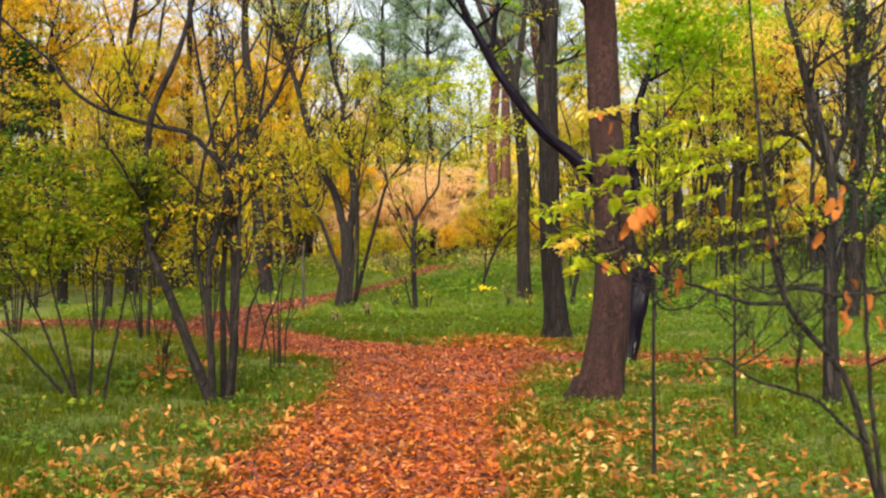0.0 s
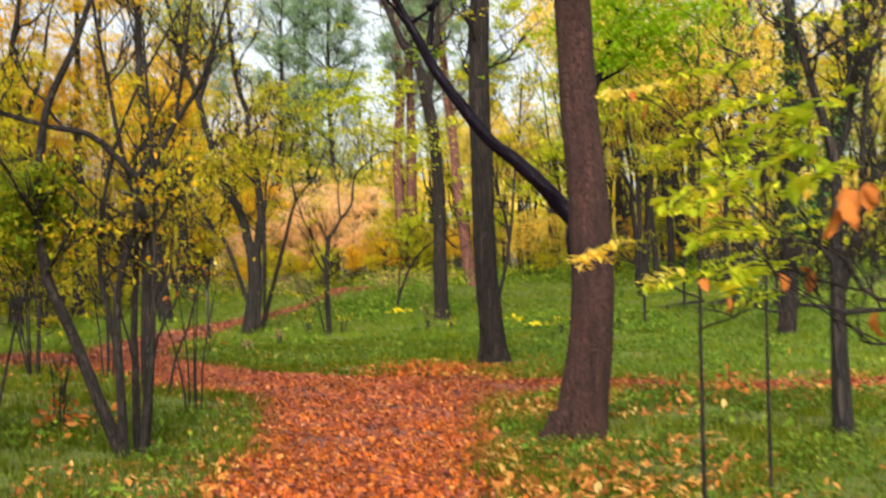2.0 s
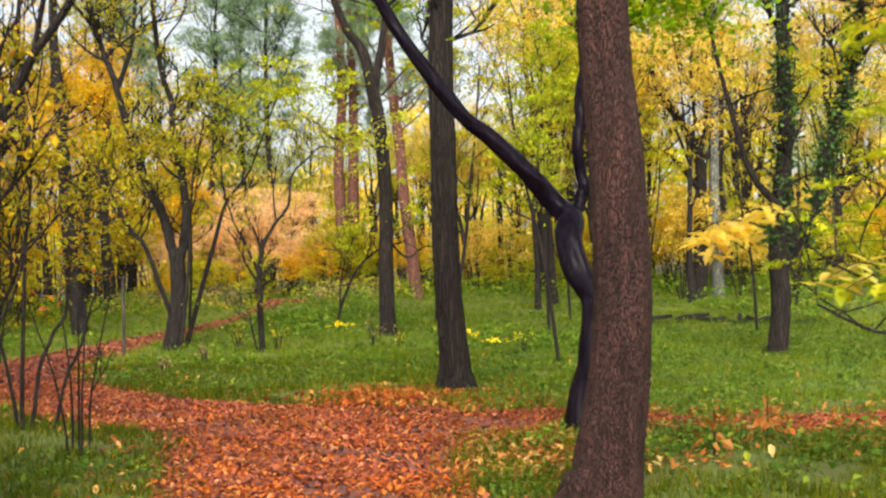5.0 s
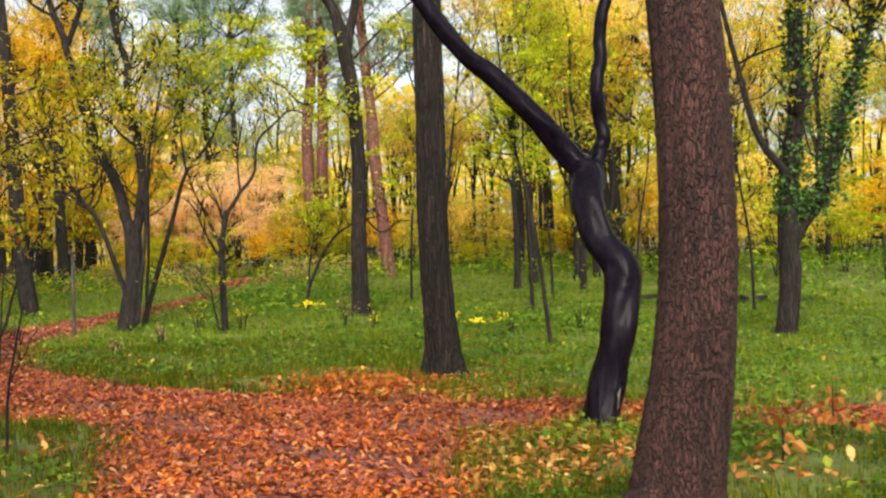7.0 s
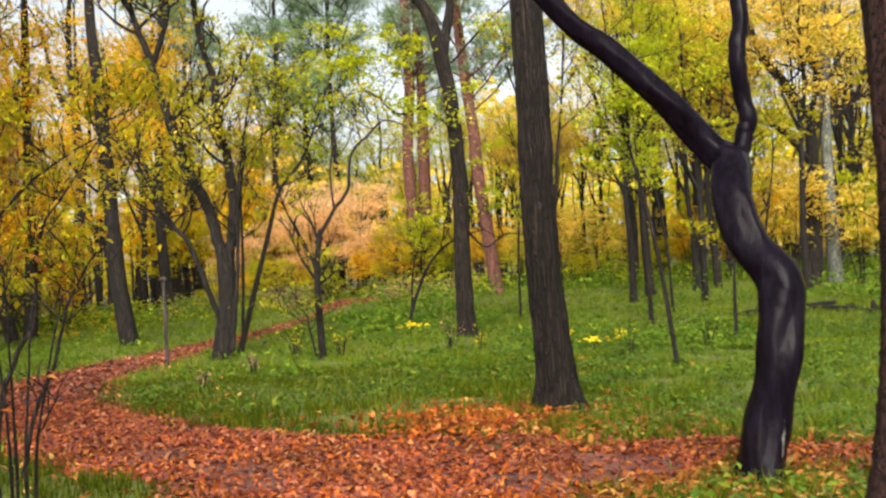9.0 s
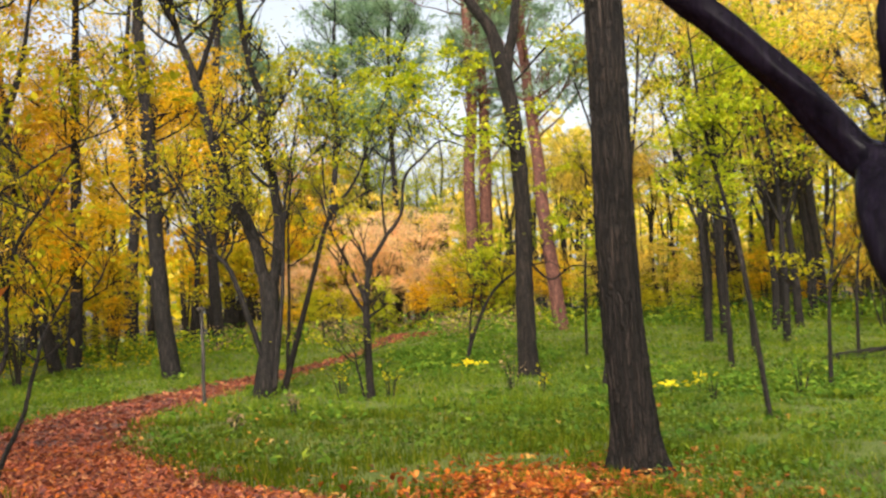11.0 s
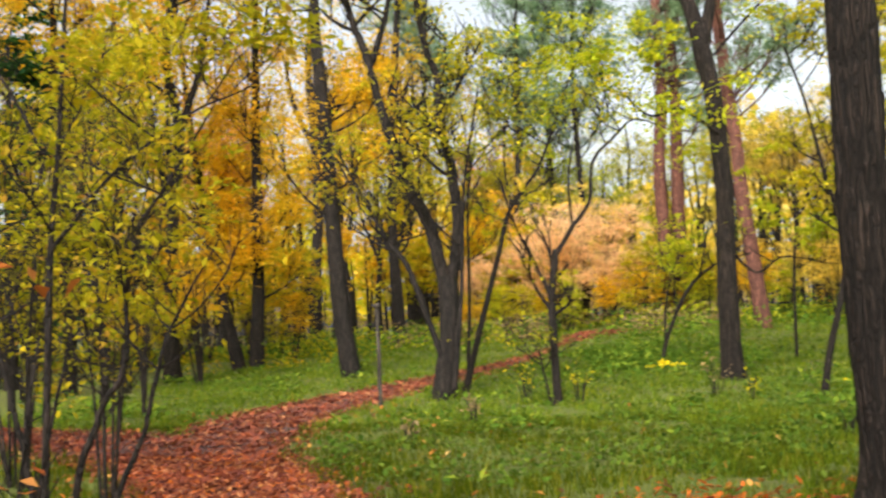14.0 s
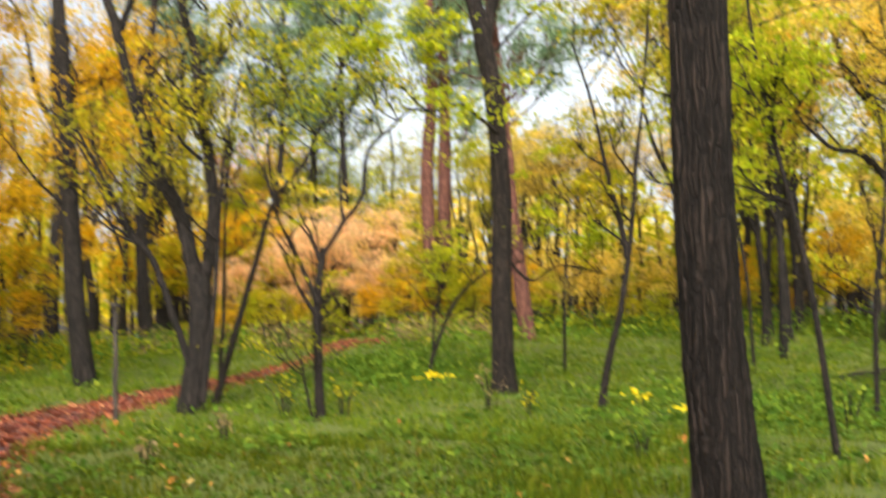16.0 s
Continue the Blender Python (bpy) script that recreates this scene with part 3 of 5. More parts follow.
tree("sapling", "dark slanting stem with sparse lime leaves leaning in the grass", (0.9, 40.5, gz(0.9, 40.5)), at_y(40.5, [(0.9, 0.3), (1.25, 1.4), (1.75, 2.4), (2.5, 3.0), (3.3, 3.2)], (0.06, 0.02)),
     [at_y(40.5, [(1.1, 1.0), (1.2, 2.2), (1.6, 3.4)], (0.035, 0.01))], TWIG_BARK, LIME, sides=8, steps=6, n_leaves=260, leaf=0.11, twig_n=5, twig_len=1.0, seed=24, from_h=0.4)
GF = gz(-3.55, 34.8)
tree("ash_tree", "dark twin-stemmed tree growing beside the bend of the path", (-3.55, 34.8, GF), at_y(34.8, [(-3.57, GF - 0.1), (-3.47, 0.85), (-3.38, 1.6), (-3.40, 2.7)], (0.23, 0.20)),
     [at_y(34.8, [(-3.42, 2.4), (-3.68, 3.6), (-4.08, 4.5), (-4.37, 5.3), (-4.65, 6.2), (-5.0, 7.6), (-5.35, 8.6), (-5.8, 10.5)], (0.15, 0.06)),
      at_y(34.9, [(-3.38, 2.4), (-3.21, 3.2), (-3.15, 4.2), (-3.27, 5.0), (-3.46, 6.0), (-3.48, 6.9), (-3.79, 8.0), (-4.0, 10.5)], (0.14, 0.06)),
      at_y(34.7, [(-3.5, 0.9), (-4.14, 2.8), (-4.55, 3.4), (-5.02, 4.3), (-5.6, 5.4)], (0.07, 0.03)),
      at_y(35.1, [(-4.9, 7.3), (-4.5, 8.6), (-4.4, 10.5)], (0.08, 0.03)), at_y(34.6, [(-3.3, 0.4), (-3.1, 2.2), (-2.95, 4.4), (-2.6, 6.4)], (0.06, 0.02))],
     GREY_BARK, OLIVE, sides=26, steps=8, n_leaves=5600, leaf=0.11, twig_n=10, twig_len=1.9, from_h=0.35, spread=0.42, seed=14, trunk_twigs=False, ridges=0.06)
tree("sapling", "slender leaning stem with sparse yellow leaves", (-3.37, 36.5, gz(-3.37, 36.5)), at_y(36.5, [(-3.39, 0.15), (-3.01, 1.5), (-2.57, 3.0), (-2.21, 4.2), (-1.6, 5.0), (-1.25, 5.8), (-0.18, 8.6)], (0.085, 0.015)),
     [at_y(36.5, [(-3.3, 0.25), (-3.2, 2), (-3.15, 4.2), (-2.9, 6)], (0.05, 0.015)), at_y(36.6, [(-2.2, 4.2), (-2.3, 5.6), (-2.0, 7)], (0.03, 0.012))], TWIG_BARK, LIME, pads=[(-1.5, 36.5, 6.8, 1.1, 320), (-0.8, 36.5, 7.4, 1.0, 280), (-2.2, 36.5, 6.4, 1.0, 260), (-0.3, 36.6, 8.3, 0.8, 200), (-2.6, 36.5, 7.4, 0.9, 220), (-1.7, 36.6, 5.6, 0.8, 180)],
     sides=9, steps=6, n_leaves=1700, leaf=0.11, twig_n=9, twig_len=1.5, seed=15, from_h=0.4)
GG = gz(-1.15, 33.3)
tree("sapling", "small forked tree with twisted bare limbs in the grass", (-1.15, 33.3, GG), at_y(33.3, [(-1.15, GG - 0.1), (-1.18, 1.3), (-1.18, 2.16), (-1.06, 3.04)], (0.085, 0.065)),
     [at_y(33.3, [(-1.08, 2.9), (-0.74, 3.46), (-0.41, 3.9), (-0.30, 4.66), (0.10, 5.08), (0.5, 5.4), (1.0, 5.25)], (0.05, 0.012)), at_y(33.2, [(-1.18, 2.1), (-1.33, 2.5), (-1.58, 3.06), (-1.79, 3.5), (-2.05, 4.4)], (0.045, 0.015)),
      at_y(33.3, [(-0.73, 3.45), (-0.78, 4.3), (-0.6, 5.3)], (0.03, 0.01)), at_y(33.2, [(-1.25, GG - 0.05), (-1.4, 0.8), (-1.45, 1.3)], (0.03, 0.012))],
     TWIG_BARK, OLIVE, sides=10, steps=6, n_leaves=650, leaf=0.1, twig_n=5, twig_len=1.1, seed=16, from_h=0.5)
for y, pts, r, sd, crown, n in ((41.7, [(-7.2, 0.2), (-7.47, 2.2), (-7.61, 4.3), (-7.72, 6.7), (-7.87, 8.7), (-7.97, 10.3), (-7.95, 12.5)], (0.27, 0.12), 17, YELLOW, 9500),
                                (54, [(-8.33, 1.0), (-8.51, 3.7), (-8.55, 6.3), (-8.3, 10.8), (-8.0, 15)], (0.25, 0.12), 18, OLIVE, 3500),
                                (46.5, [(-12.1, 0.3), (-12.5, 2.0), (-12.95, 4.3), (-13.4, 6.5), (-13.9, 11)], (0.24, 0.08), 19, YELLOW, 11000),
                                (46.5, [(-11.6, 0.3), (-11.46, 2.75), (-11.4, 7.6), (-11.3, 13.4)], (0.27, 0.1), 20, YELLOW, 11000)):
    tree("maple_tree", "dark slim trunk with golden autumn leaves in the wood", (pts[0][0], y, gz(pts[0][0], y)), at_y(y, pts, r), [], GREY_BARK, crown, "slim trees of the wood",
         sides=14, steps=5, n_leaves=n, leaf=0.14, twig_n=13, twig_len=2.4, from_h=0.34, spread=0.48, seed=sd, flare=0.3)
tree("ivy_tree", "dark forked tree wrapped in green ivy", (9.96, 27.3, gz(9.96, 27.3)), at_y(27.3, [(9.95, -0.1), (10.1, 1.25), (10.06, 2.15), (10.15, 3.3), (10.35, 4.9), (10.36, 6.6), (10.4, 9.5)], (0.22, 0.13)),
     [at_y(27.4, [(10.12, 1.7), (10.92, 3.0), (11.35, 4.4), (11.92, 6.1), (12.3, 8)], (0.14, 0.07)), at_y(27.2, [(10.1, 3.15), (9.48, 3.94), (9.12, 5.2), (8.8, 6.4), (8.5, 8)], (0.09, 0.03))],
     DARK_BARK, OLIVE, sides=18, steps=8, n_leaves=2500, leaf=0.11, twig_n=7, twig_len=1.6, seed=21, from_h=0.5, flare=0.15)
ivy_tips = []
for seg in (spline([(0.1, 0, 2.4, 0.2), (0.2, 0, 3.3, 0.22), (0.4, 0, 4.9, 0.24), (0.4, 0, 6.6, 0.22), (0.45, 0, 9, 0.2)], 20), spline([(0.5, 0.1, 2.4, 0.18), (0.96, 0.1, 3.0, 0.18), (1.4, 0.1, 4.4, 0.2), (1.96, 0.1, 6.1, 0.18), (2.3, 0.1, 8, 0.15)], 20)):
    ivy_tips += [tuple(q) for q in seg]
rng = np.random.default_rng(5)
part("ivy", leaf_mesh("ivy", around(rng, ivy_tips, 5200, 0.15), 0.10, IVY, 5, 0.9), bpy.data.objects["ivy_tree"], "glossy green ivy leaves")
tree("bare_tree", "dark half-bare tree with crooked spreading limbs", (15.6, 47, gz(15.6, 47)), at_y(47, [(15.55, 0.9), (15.75, 2.6), (15.83, 4.5), (15.82, 6.6), (15.05, 8.15), (14.16, 9.5), (13.8, 11)], (0.34, 0.08)),
     [at_y(47.2, [(15.83, 6.5), (17.05, 7.04), (17.8, 7.85), (18.6, 9.6)], (0.14, 0.04)), at_y(46.8, [(15.8, 5.2), (14.6, 6.6), (13.4, 7.0), (12.2, 8.4)], (0.12, 0.03)), at_y(47, [(15.8, 6.4), (16.2, 8.4), (15.9, 11)], (0.13, 0.04))],
     GREY_BARK, YELLOW, sides=14, steps=6, n_leaves=2600, leaf=0.15, twig_n=8, twig_len=2.4, seed=81, from_h=0.4, spread=0.3, flare=0.3)
tree("pale_tree", "straight tree with pale grey-green bark at the wood's edge", (16.5, 47.2, gz(16.5, 47.2)), at_y(47.2, [(16.55, 0.9), (16.5, 3), (16.51, 6.1), (16.73, 10.4), (16.8, 14)], (0.27, 0.12)), [], PALE_BARK, OLIVE,
     sides=14, steps=6, n_leaves=3000, leaf=0.15, twig_n=9, twig_len=2.4, seed=82, from_h=0.55, spread=0.35, flare=0.25)
GN = gz(3.6, 33.4)
tree("sapling", "slim forked sapling with a few yellow leaves", (3.6, 33.4, GN), at_y(33.4, [(3.61, GN - 0.1), (3.77, 0.95), (4.04, 2.0), (4.24, 3.2), (4.36, 4.4), (4.54, 5.7), (4.7, 7.5)], (0.07, 0.02)),
     [at_y(33.4, [(4.16, 2.8), (4.06, 3.4), (3.84, 4.4), (3.59, 5.6), (3.3, 6.6)], (0.06, 0.015))], TWIG_BARK, OLIVE, sides=9, steps=6, n_leaves=2800, leaf=0.11, twig_n=9, twig_len=1.5, seed=22, from_h=0.45)
for x, y, h, lean, sd in ((5.19, 27.3, 6.4, -0.95, 30), (7.3, 37.5, 8.2, 0.0, 31), (7.0, 36.1, 6.5, -0.2, 32)):
    g0 = gz(x, y)
    tree("sapling", "thin upright sapling in the meadow with lime leaves", (x, y, g0), [(x, y, g0 - 0.1, 0.045), (x + lean * 0.3, y, g0 + h * 0.35, 0.036), (x + lean * 0.8, y, g0 + h * 0.7, 0.025), (x + lean, y, g0 + h, 0.01)],
         [], TWIG_BARK, LIME, "thin saplings", sides=7, steps=5, n_leaves=1700, leaf=0.1, twig_n=10, twig_len=1.2, seed=sd, from_h=0.4)

# ---- shrubs and saplings close to the camera ----
clump = [at_y(12.9, [(-2.58, -0.05), (-2.85, 0.67), (-3.08, 1.29), (-3.32, 1.9), (-3.38, 2.65), (-3.28, 3.54), (-2.98, 4.22), (-2.77, 4.9), (-2.6, 6.2)], (0.070, 0.024)),
         at_y(12.8, [(-2.56, -0.05), (-2.60, 1.08), (-2.53, 1.96), (-2.10, 3.12), (-1.69, 3.86), (-1.3, 5)], (0.051, 0.014)),
         at_y(13.0, [(-2.41, -0.05), (-2.34, 1.08), (-2.32, 2.16), (-2.38, 2.85), (-2.03, 3.4), (-1.8, 4.8)], (0.058, 0.014)),
         at_y(12.95, [(-2.38, 2.85), (-2.86, 3.3), (-3.27, 3.4), (-4.09, 3.72), (-4.57, 4.24), (-5.3, 4.9)], (0.038, 0.014)),
         at_y(13.1, [(-2.5, -0.05), (-2.5, 1.2), (-2.45, 2.4), (-2.65, 3.6), (-2.9, 5.2)], (0.045, 0.014)),
         at_y(12.75, [(-2.38, -0.05), (-2.24, 1.3), (-2.2, 2.6), (-2.25, 4.4)], (0.032, 0.012)),
         at_y(13.05, [(-2.62, -0.05), (-2.66, 1.0), (-2.82, 2.2), (-2.55, 3.4), (-1.95, 4.6)], (0.038, 0.012))]
tree("shrub", "multi-stemmed dark shrub with thin curving stems beside the path", (-2.5, 12.9, 0), clump[0], clump[1:], TWIG_BARK, MIXED, category="shrub", sides=10, steps=8, flare=0.15,
     n_leaves=1500, leaf=0.068, twig_n=6, twig_len=0.9, seed=41, from_h=0.35, spread=0.16, limb_mat=TWIG_BARK)
bush = [at_y(13.1 + 0.1 * i, p, (0.022, 0.008)) for i, p in enumerate((
    [(-4.3, -0.05), (-4.45, 0.8), (-4.62, 1.54), (-4.7, 2.3)], [(-4.2, -0.05), (-4.15, 0.8), (-4.11, 1.67), (-3.9, 2.5)], [(-4.35, -0.05), (-4.7, 0.7), (-4.95, 1.3), (-5.4, 2.1)],
    [(-4.1, -0.05), (-3.95, 0.7), (-3.75, 1.5), (-3.5, 2.2)], [(-4.5, -0.05), (-5.0, 0.5), (-5.5, 1.0), (-6.0, 1.4)]))]
tree("bush", "leafy olive-green bush on thin stems in the grass", (-4.2, 13.1, 0), bush[0], bush[1:], TWIG_BARK, BUSH, category="bush", sides=8, steps=6, flare=0.1, n_leaves=11500,
     leaf=0.085, twig_n=7, twig_len=0.95, seed=42, from_h=0.6, spread=0.2)
nearsap = [[(2.62, 5.0, -0.05, 0.02), (2.52, 5.0, 0.3, 0.019), (2.43, 5.0, 0.66, 0.018), (2.31, 5.0, 1.14, 0.016), (2.02, 4.95, 1.52, 0.014), (1.94, 4.95, 1.95, 0.011), (1.90, 5.0, 2.65, 0.008), (1.87, 5.0, 3.3, 0.003)],
           [(2.02, 4.95, 1.51, 0.011), (1.75, 4.9, 1.54, 0.009), (1.57, 4.88, 1.61, 0.008), (1.42, 4.85, 1.66, 0.006), (1.26, 4.75, 1.79, 0.004), (1.0, 4.95, 1.88, 0.002)],
           [(1.65, 4.9, 1.575, 0.007), (1.52, 4.85, 1.50, 0.005), (1.41, 4.85, 1.51, 0.004), (1.38, 4.85, 1.64, 0.002)],
           [(2.43, 5.0, 0.80, 0.010), (2.2, 4.98, 1.01, 0.009), (2.07, 4.95, 1.09, 0.008), (1.85, 4.95, 1.16, 0.006), (1.70, 4.9, 1.25, 0.005), (1.61, 4.9, 1.27, 0.003)],
           [(2.52, 5.02, 0.3, 0.013), (2.45, 5.05, 0.9, 0.012), (2.43, 5.05, 1.35, 0.010), (2.42, 5.05, 1.9, 0.008), (2.51, 5.05, 2.3, 0.006), (2.5, 5.1, 3.1, 0.003)]]
near_tree = tree("sapling", "bare twisted sapling with a few dry orange leaves", (2.62, 5.0, 0), nearsap[0], nearsap[1:], TWIG_BARK, None, category="sapling", sides=9, steps=8, flare=0.1,
                 n_leaves=0, twig_n=4, twig_len=0.45, seed=43, from_h=0.3)
rng = np.random.default_rng(12)
BLADES = []
for k in range(3):
    n_ = 7
    V = []
    for i in range(n_ + 1):
        t = i / n_
        w = 0.047 * math.sin(math.pi * min(1, t * 0.95 + 0.03)) ** 0.7 * (1 + 0.18 * math.sin(t * 17 + k))
        z = 0.02 * math.sin(t * 3 + k) - 0.05 * t * t
        V += [(t * 0.115, -w, z + 0.012 * (k + 1)), (t * 0.115, 0, z), (t * 0.115, w, z + 0.012 * (k + 1))]
    Q = [(3 * i + c, 3 * i + 3 + c, 3 * i + 4 + c, 3 * i + 1 + c) for i in range(n_) for c in (0, 1)]
    BLADES.append(mesh_from("leaf", V, Q, DRY, True))


def hang(parent, o, places, droop=70):
    """Single dry leaves hanging at the given places."""
    for x, y, z in places:
        lf = part("leaf", BLADES[rng.integers(3)], parent)
        s = rng.uniform(0.38, 0.68)
        lf.matrix_basis = pose(x - o[0], y - o[1], z - o[2], rng.uniform(-40, 40), rng.uniform(droop - 45, droop + 20), rng.uniform(0, 360)) @ Matrix.Scale(s, 4)


cluster = lambda c, n, r: [(c[0] + rng.normal(0, r), c[1] + rng.normal(0, r), c[2] + rng.normal(0, r)) for _ in range(n)]
hang(near_tree, (2.62, 5.0, 0), cluster((1.28, 4.6, 1.93), 6, 0.035) + cluster((1.47, 4.8, 1.64), 4, 0.03) + cluster((1.20, 4.85, 1.73), 3, 0.04) + cluster((2.24, 5.0, 2.03), 5, 0.05) + cluster((2.30, 5.0, 1.5), 5, 0.05) + cluster((2.45, 5.0, 1.48), 3, 0.04)
     + cluster((2.1, 4.95, 1.75), 2, 0.12) + cluster((2.3, 5.0, 2.5), 2, 0.2))
rng = np.random.default_rng(9)


def spray(parent, o, places, material, label, seed):
    """Flat layers of leaves along thin side twigs that end at the given places."""
    rg = np.random.default_rng(seed)
    for x, y, z, r in places:
        a = rg.uniform(2.4, 3.9)
        stem = [(r * (1 - 2 * k / 4) * -math.cos(a), r * (1 - 2 * k / 4) * -math.sin(a), 0.03 * math.sin(k)) for k in range(5)]
        pts = []
        for k in range(int(300 * r)):
            t = rg.uniform(-1, 1)
            w = rg.choice((-1, 1)) * rg.uniform(0.02, 0.16)
            pts.append((t * r * math.cos(a) - w * math.sin(a), t * r * math.sin(a) + w * math.cos(a), rg.normal(0, 0.012) - 0.25 * w * w - 0.05 * t))
        c0 = np.array((x - o[0], y - o[1], z - o[2]))
        part("side_twig", limb_mesh("side_twig", [[(*(np.array(q) + c0), 0.004 - 0.0006 * k) for k, q in enumerate(stem)]], TWIG_BARK, 5, 2), parent)
        part("foliage", leaf_mesh("foliage", np.array(pts) + c0, 0.078, material, seed + int(x * 100), 0.42, 0.92, 0.25, True), parent, label)


spray(near_tree, (2.62, 5.0, 0), [(1.02, 4.95, 1.86, 0.13), (0.95, 5.0, 1.97, 0.10), (1.10, 4.95, 1.72, 0.11), (1.14, 4.9, 2.06, 0.12), (1.22, 4.85, 2.22, 0.12), (1.3, 4.9, 2.02, 0.1)], LIME, "lime-green leaves", 14)

for x, y, h, sd in ((1.92, 8.2, 3.3, 45), (2.9, 9.7, 3.2, 49)):
    sap = tree("sapling", "thin sapling with flat sprays of lime-yellow leaves", (x, y, 0), [(x, y, -0.05, 0.016), (x + 0.01, y, h * 0.3, 0.013), (x + 0.04, y, h * 0.65, 0.009), (x + 0.1, y + 0.05, h, 0.004)], [],
               TWIG_BARK, None, "thin saplings", sides=7, steps=6, flare=0.1, n_leaves=0, twig_n=9, twig_len=0.6, seed=sd, from_h=0.42, droop=0.06)
    if y < 9:
        spray(sap, (x, y, 0), [(1.82, 8.2, 2.52, 0.16), (2.15, 8.25, 2.42, 0.2), (1.90, 8.15, 2.12, 0.15), (1.76, 8.2, 1.67, 0.17), (2.13, 8.3, 1.95, 0.2), (2.2, 8.25, 1.74, 0.18),
                               (2.27, 8.2, 2.75, 0.3), (2.05, 8.2, 2.95, 0.25), (2.4, 8.3, 2.55, 0.25), (2.0, 8.0, 2.68, 0.16), (2.0, 8.3, 2.25, 0.12), (2.35, 8.3, 2.2, 0.15)], LIME, "lime-green leaves", 3)
        spray(sap, (x, y, 0), [(1.62, 8.2, 2.86, 0.22), (1.32, 8.45, 1.86, 0.14), (1.46, 8.5, 1.90, 0.12), (1.34, 8.45, 1.80, 0.08), (1.72, 8.3, 1.70, 0.12)], PALE_AND_HAZED, "pale yellow leaves", 4)
        hang(sap, (x, y, 0), [(1.54, 8.08, 2.82), (1.6, 8.1, 2.74), (2.04, 8.1, 2.84), (1.93, 8.05, 1.66), (2.07, 8.1, 1.54)], 50)
    else:
        spray(sap, (x, y, 0), [(2.8, 9.6, 1.5, 0.15), (3.1, 9.8, 2.0, 0.2), (2.7, 9.8, 2.5, 0.2), (3.2, 9.7, 2.7, 0.22)], LIME, "lime-green leaves", 5)
tree("small_tree", "small dark tree with a few lobed leaves in the grass", (4.6, 12.2, 0), at_y(12.2, [(4.6, -0.08), (4.58, 0.6), (4.58, 1.2), (4.59, 1.8), (4.62, 2.7), (4.4, 3.6), (4.15, 4.5)], (0.10, 0.03)),
     [at_y(12.3, [(4.6, 1.2), (4.9, 2.2), (5.0, 3.4), (5.3, 4.6)], (0.05, 0.015)), at_y(12.0, [(4.59, 1.25), (4.2, 1.35), (3.8, 1.3), (3.4, 1.5)], (0.025, 0.008)), at_y(12.1, [(4.6, 1.25), (5.2, 1.3), (5.9, 1.6)], (0.03, 0.008)),
      at_y(12.4, [(4.62, 2.6), (4.9, 3.3), (4.85, 4.6)], (0.05, 0.02))],
     GREY_BARK, LIME, sides=12, steps=7, n_leaves=500, leaf=0.075, twig_n=6, twig_len=0.9, seed=47, from_h=0.35, spread=0.1)
spray(bpy.data.objects["small_tree"], (4.6, 12.2, 0), [(3.75, 13.0, 1.83, 0.26), (4.05, 12.9, 2.08, 0.3), (4.3, 13.0, 1.93, 0.3), (4.1, 12.9, 1.72, 0.26), (4.4, 12.8, 2.25, 0.3), (3.9, 12.6, 2.4, 0.25)], LIME, "lime-green leaves", 8)
for x, y, sd, nst, h in ((-2.5, 16.9, 50, 5, 1.7), (-5.1, 23.2, 51, 6, 3.4), (-6.9, 24.6, 52, 8, 4.0), (-8.7, 26.6, 53, 8, 4.6), (-10.5, 26.0, 55, 7, 5.0), (-3.9, 15.3, 54, 4, 1.0)):
    rng = np.random.default_rng(sd)
    st = []
    for k in range(nst):
        a, l = rng.uniform(0, 6.28), rng.uniform(0.15, 0.5) * h * 0.6
        st.append([(x + 0.1 * math.cos(a), y + 0.1 * math.sin(a), -0.05, 0.012 + 0.002 * h), (x + 0.4 * l * math.cos(a), y + 0.4 * l * math.sin(a), 0.4 * h, 0.009 + 0.0015 * h),
                   (x + l * math.cos(a), y + l * math.sin(a), h, 0.006)])
    tree("shrub", "thin-stemmed shrub with yellow-green leaves beside the path", (x, y, 0), st[0], st[1:], TWIG_BARK, HEDGE if h > 2 else DRY, "wayside shrubs", category="shrub", sides=7, steps=6, flare=0.1,
         n_leaves=int(600 * h) if h > 2 else 25, leaf=0.1, twig_n=6 if h > 2 else 1, twig_len=0.3 * h, seed=sd, from_h=0.3, spread=0.24)

overhang = [at_y(19.5, [(-3.70, -0.05), (-3.70, 0.6), (-3.66, 1.8), (-3.63, 2.4), (-3.56, 3.1), (-3.5, 4.0), (-3.35, 5.1)], (0.035, 0.008)),
            at_y(19.6, [(-3.62, -0.05), (-3.5, 0.75), (-3.35, 1.15), (-3.16, 1.5), (-3.14, 1.94), (-3.05, 2.4), (-2.84, 2.7), (-2.5, 3.2)], (0.03, 0.007)),
            at_y(19.4, [(-3.3, -0.05), (-3.14, 0.6), (-2.91, 1.15), (-2.8, 1.6), (-2.62, 1.94), (-2.4, 2.3)], (0.025, 0.006)),
            at_y(19.7, [(-3.8, -0.05), (-3.95, 0.9), (-4.2, 1.8), (-4.35, 2.7), (-4.3, 3.8)], (0.028, 0.007)),
            at_y(19.5, [(-3.62, 2.3), (-3.2, 2.75), (-2.7, 3.1), (-2.2, 3.3)], (0.018, 0.005)),
            at_y(19.3, [(-3.58, 2.9), (-3.9, 3.5), (-4.4, 3.9)], (0.016, 0.005))]
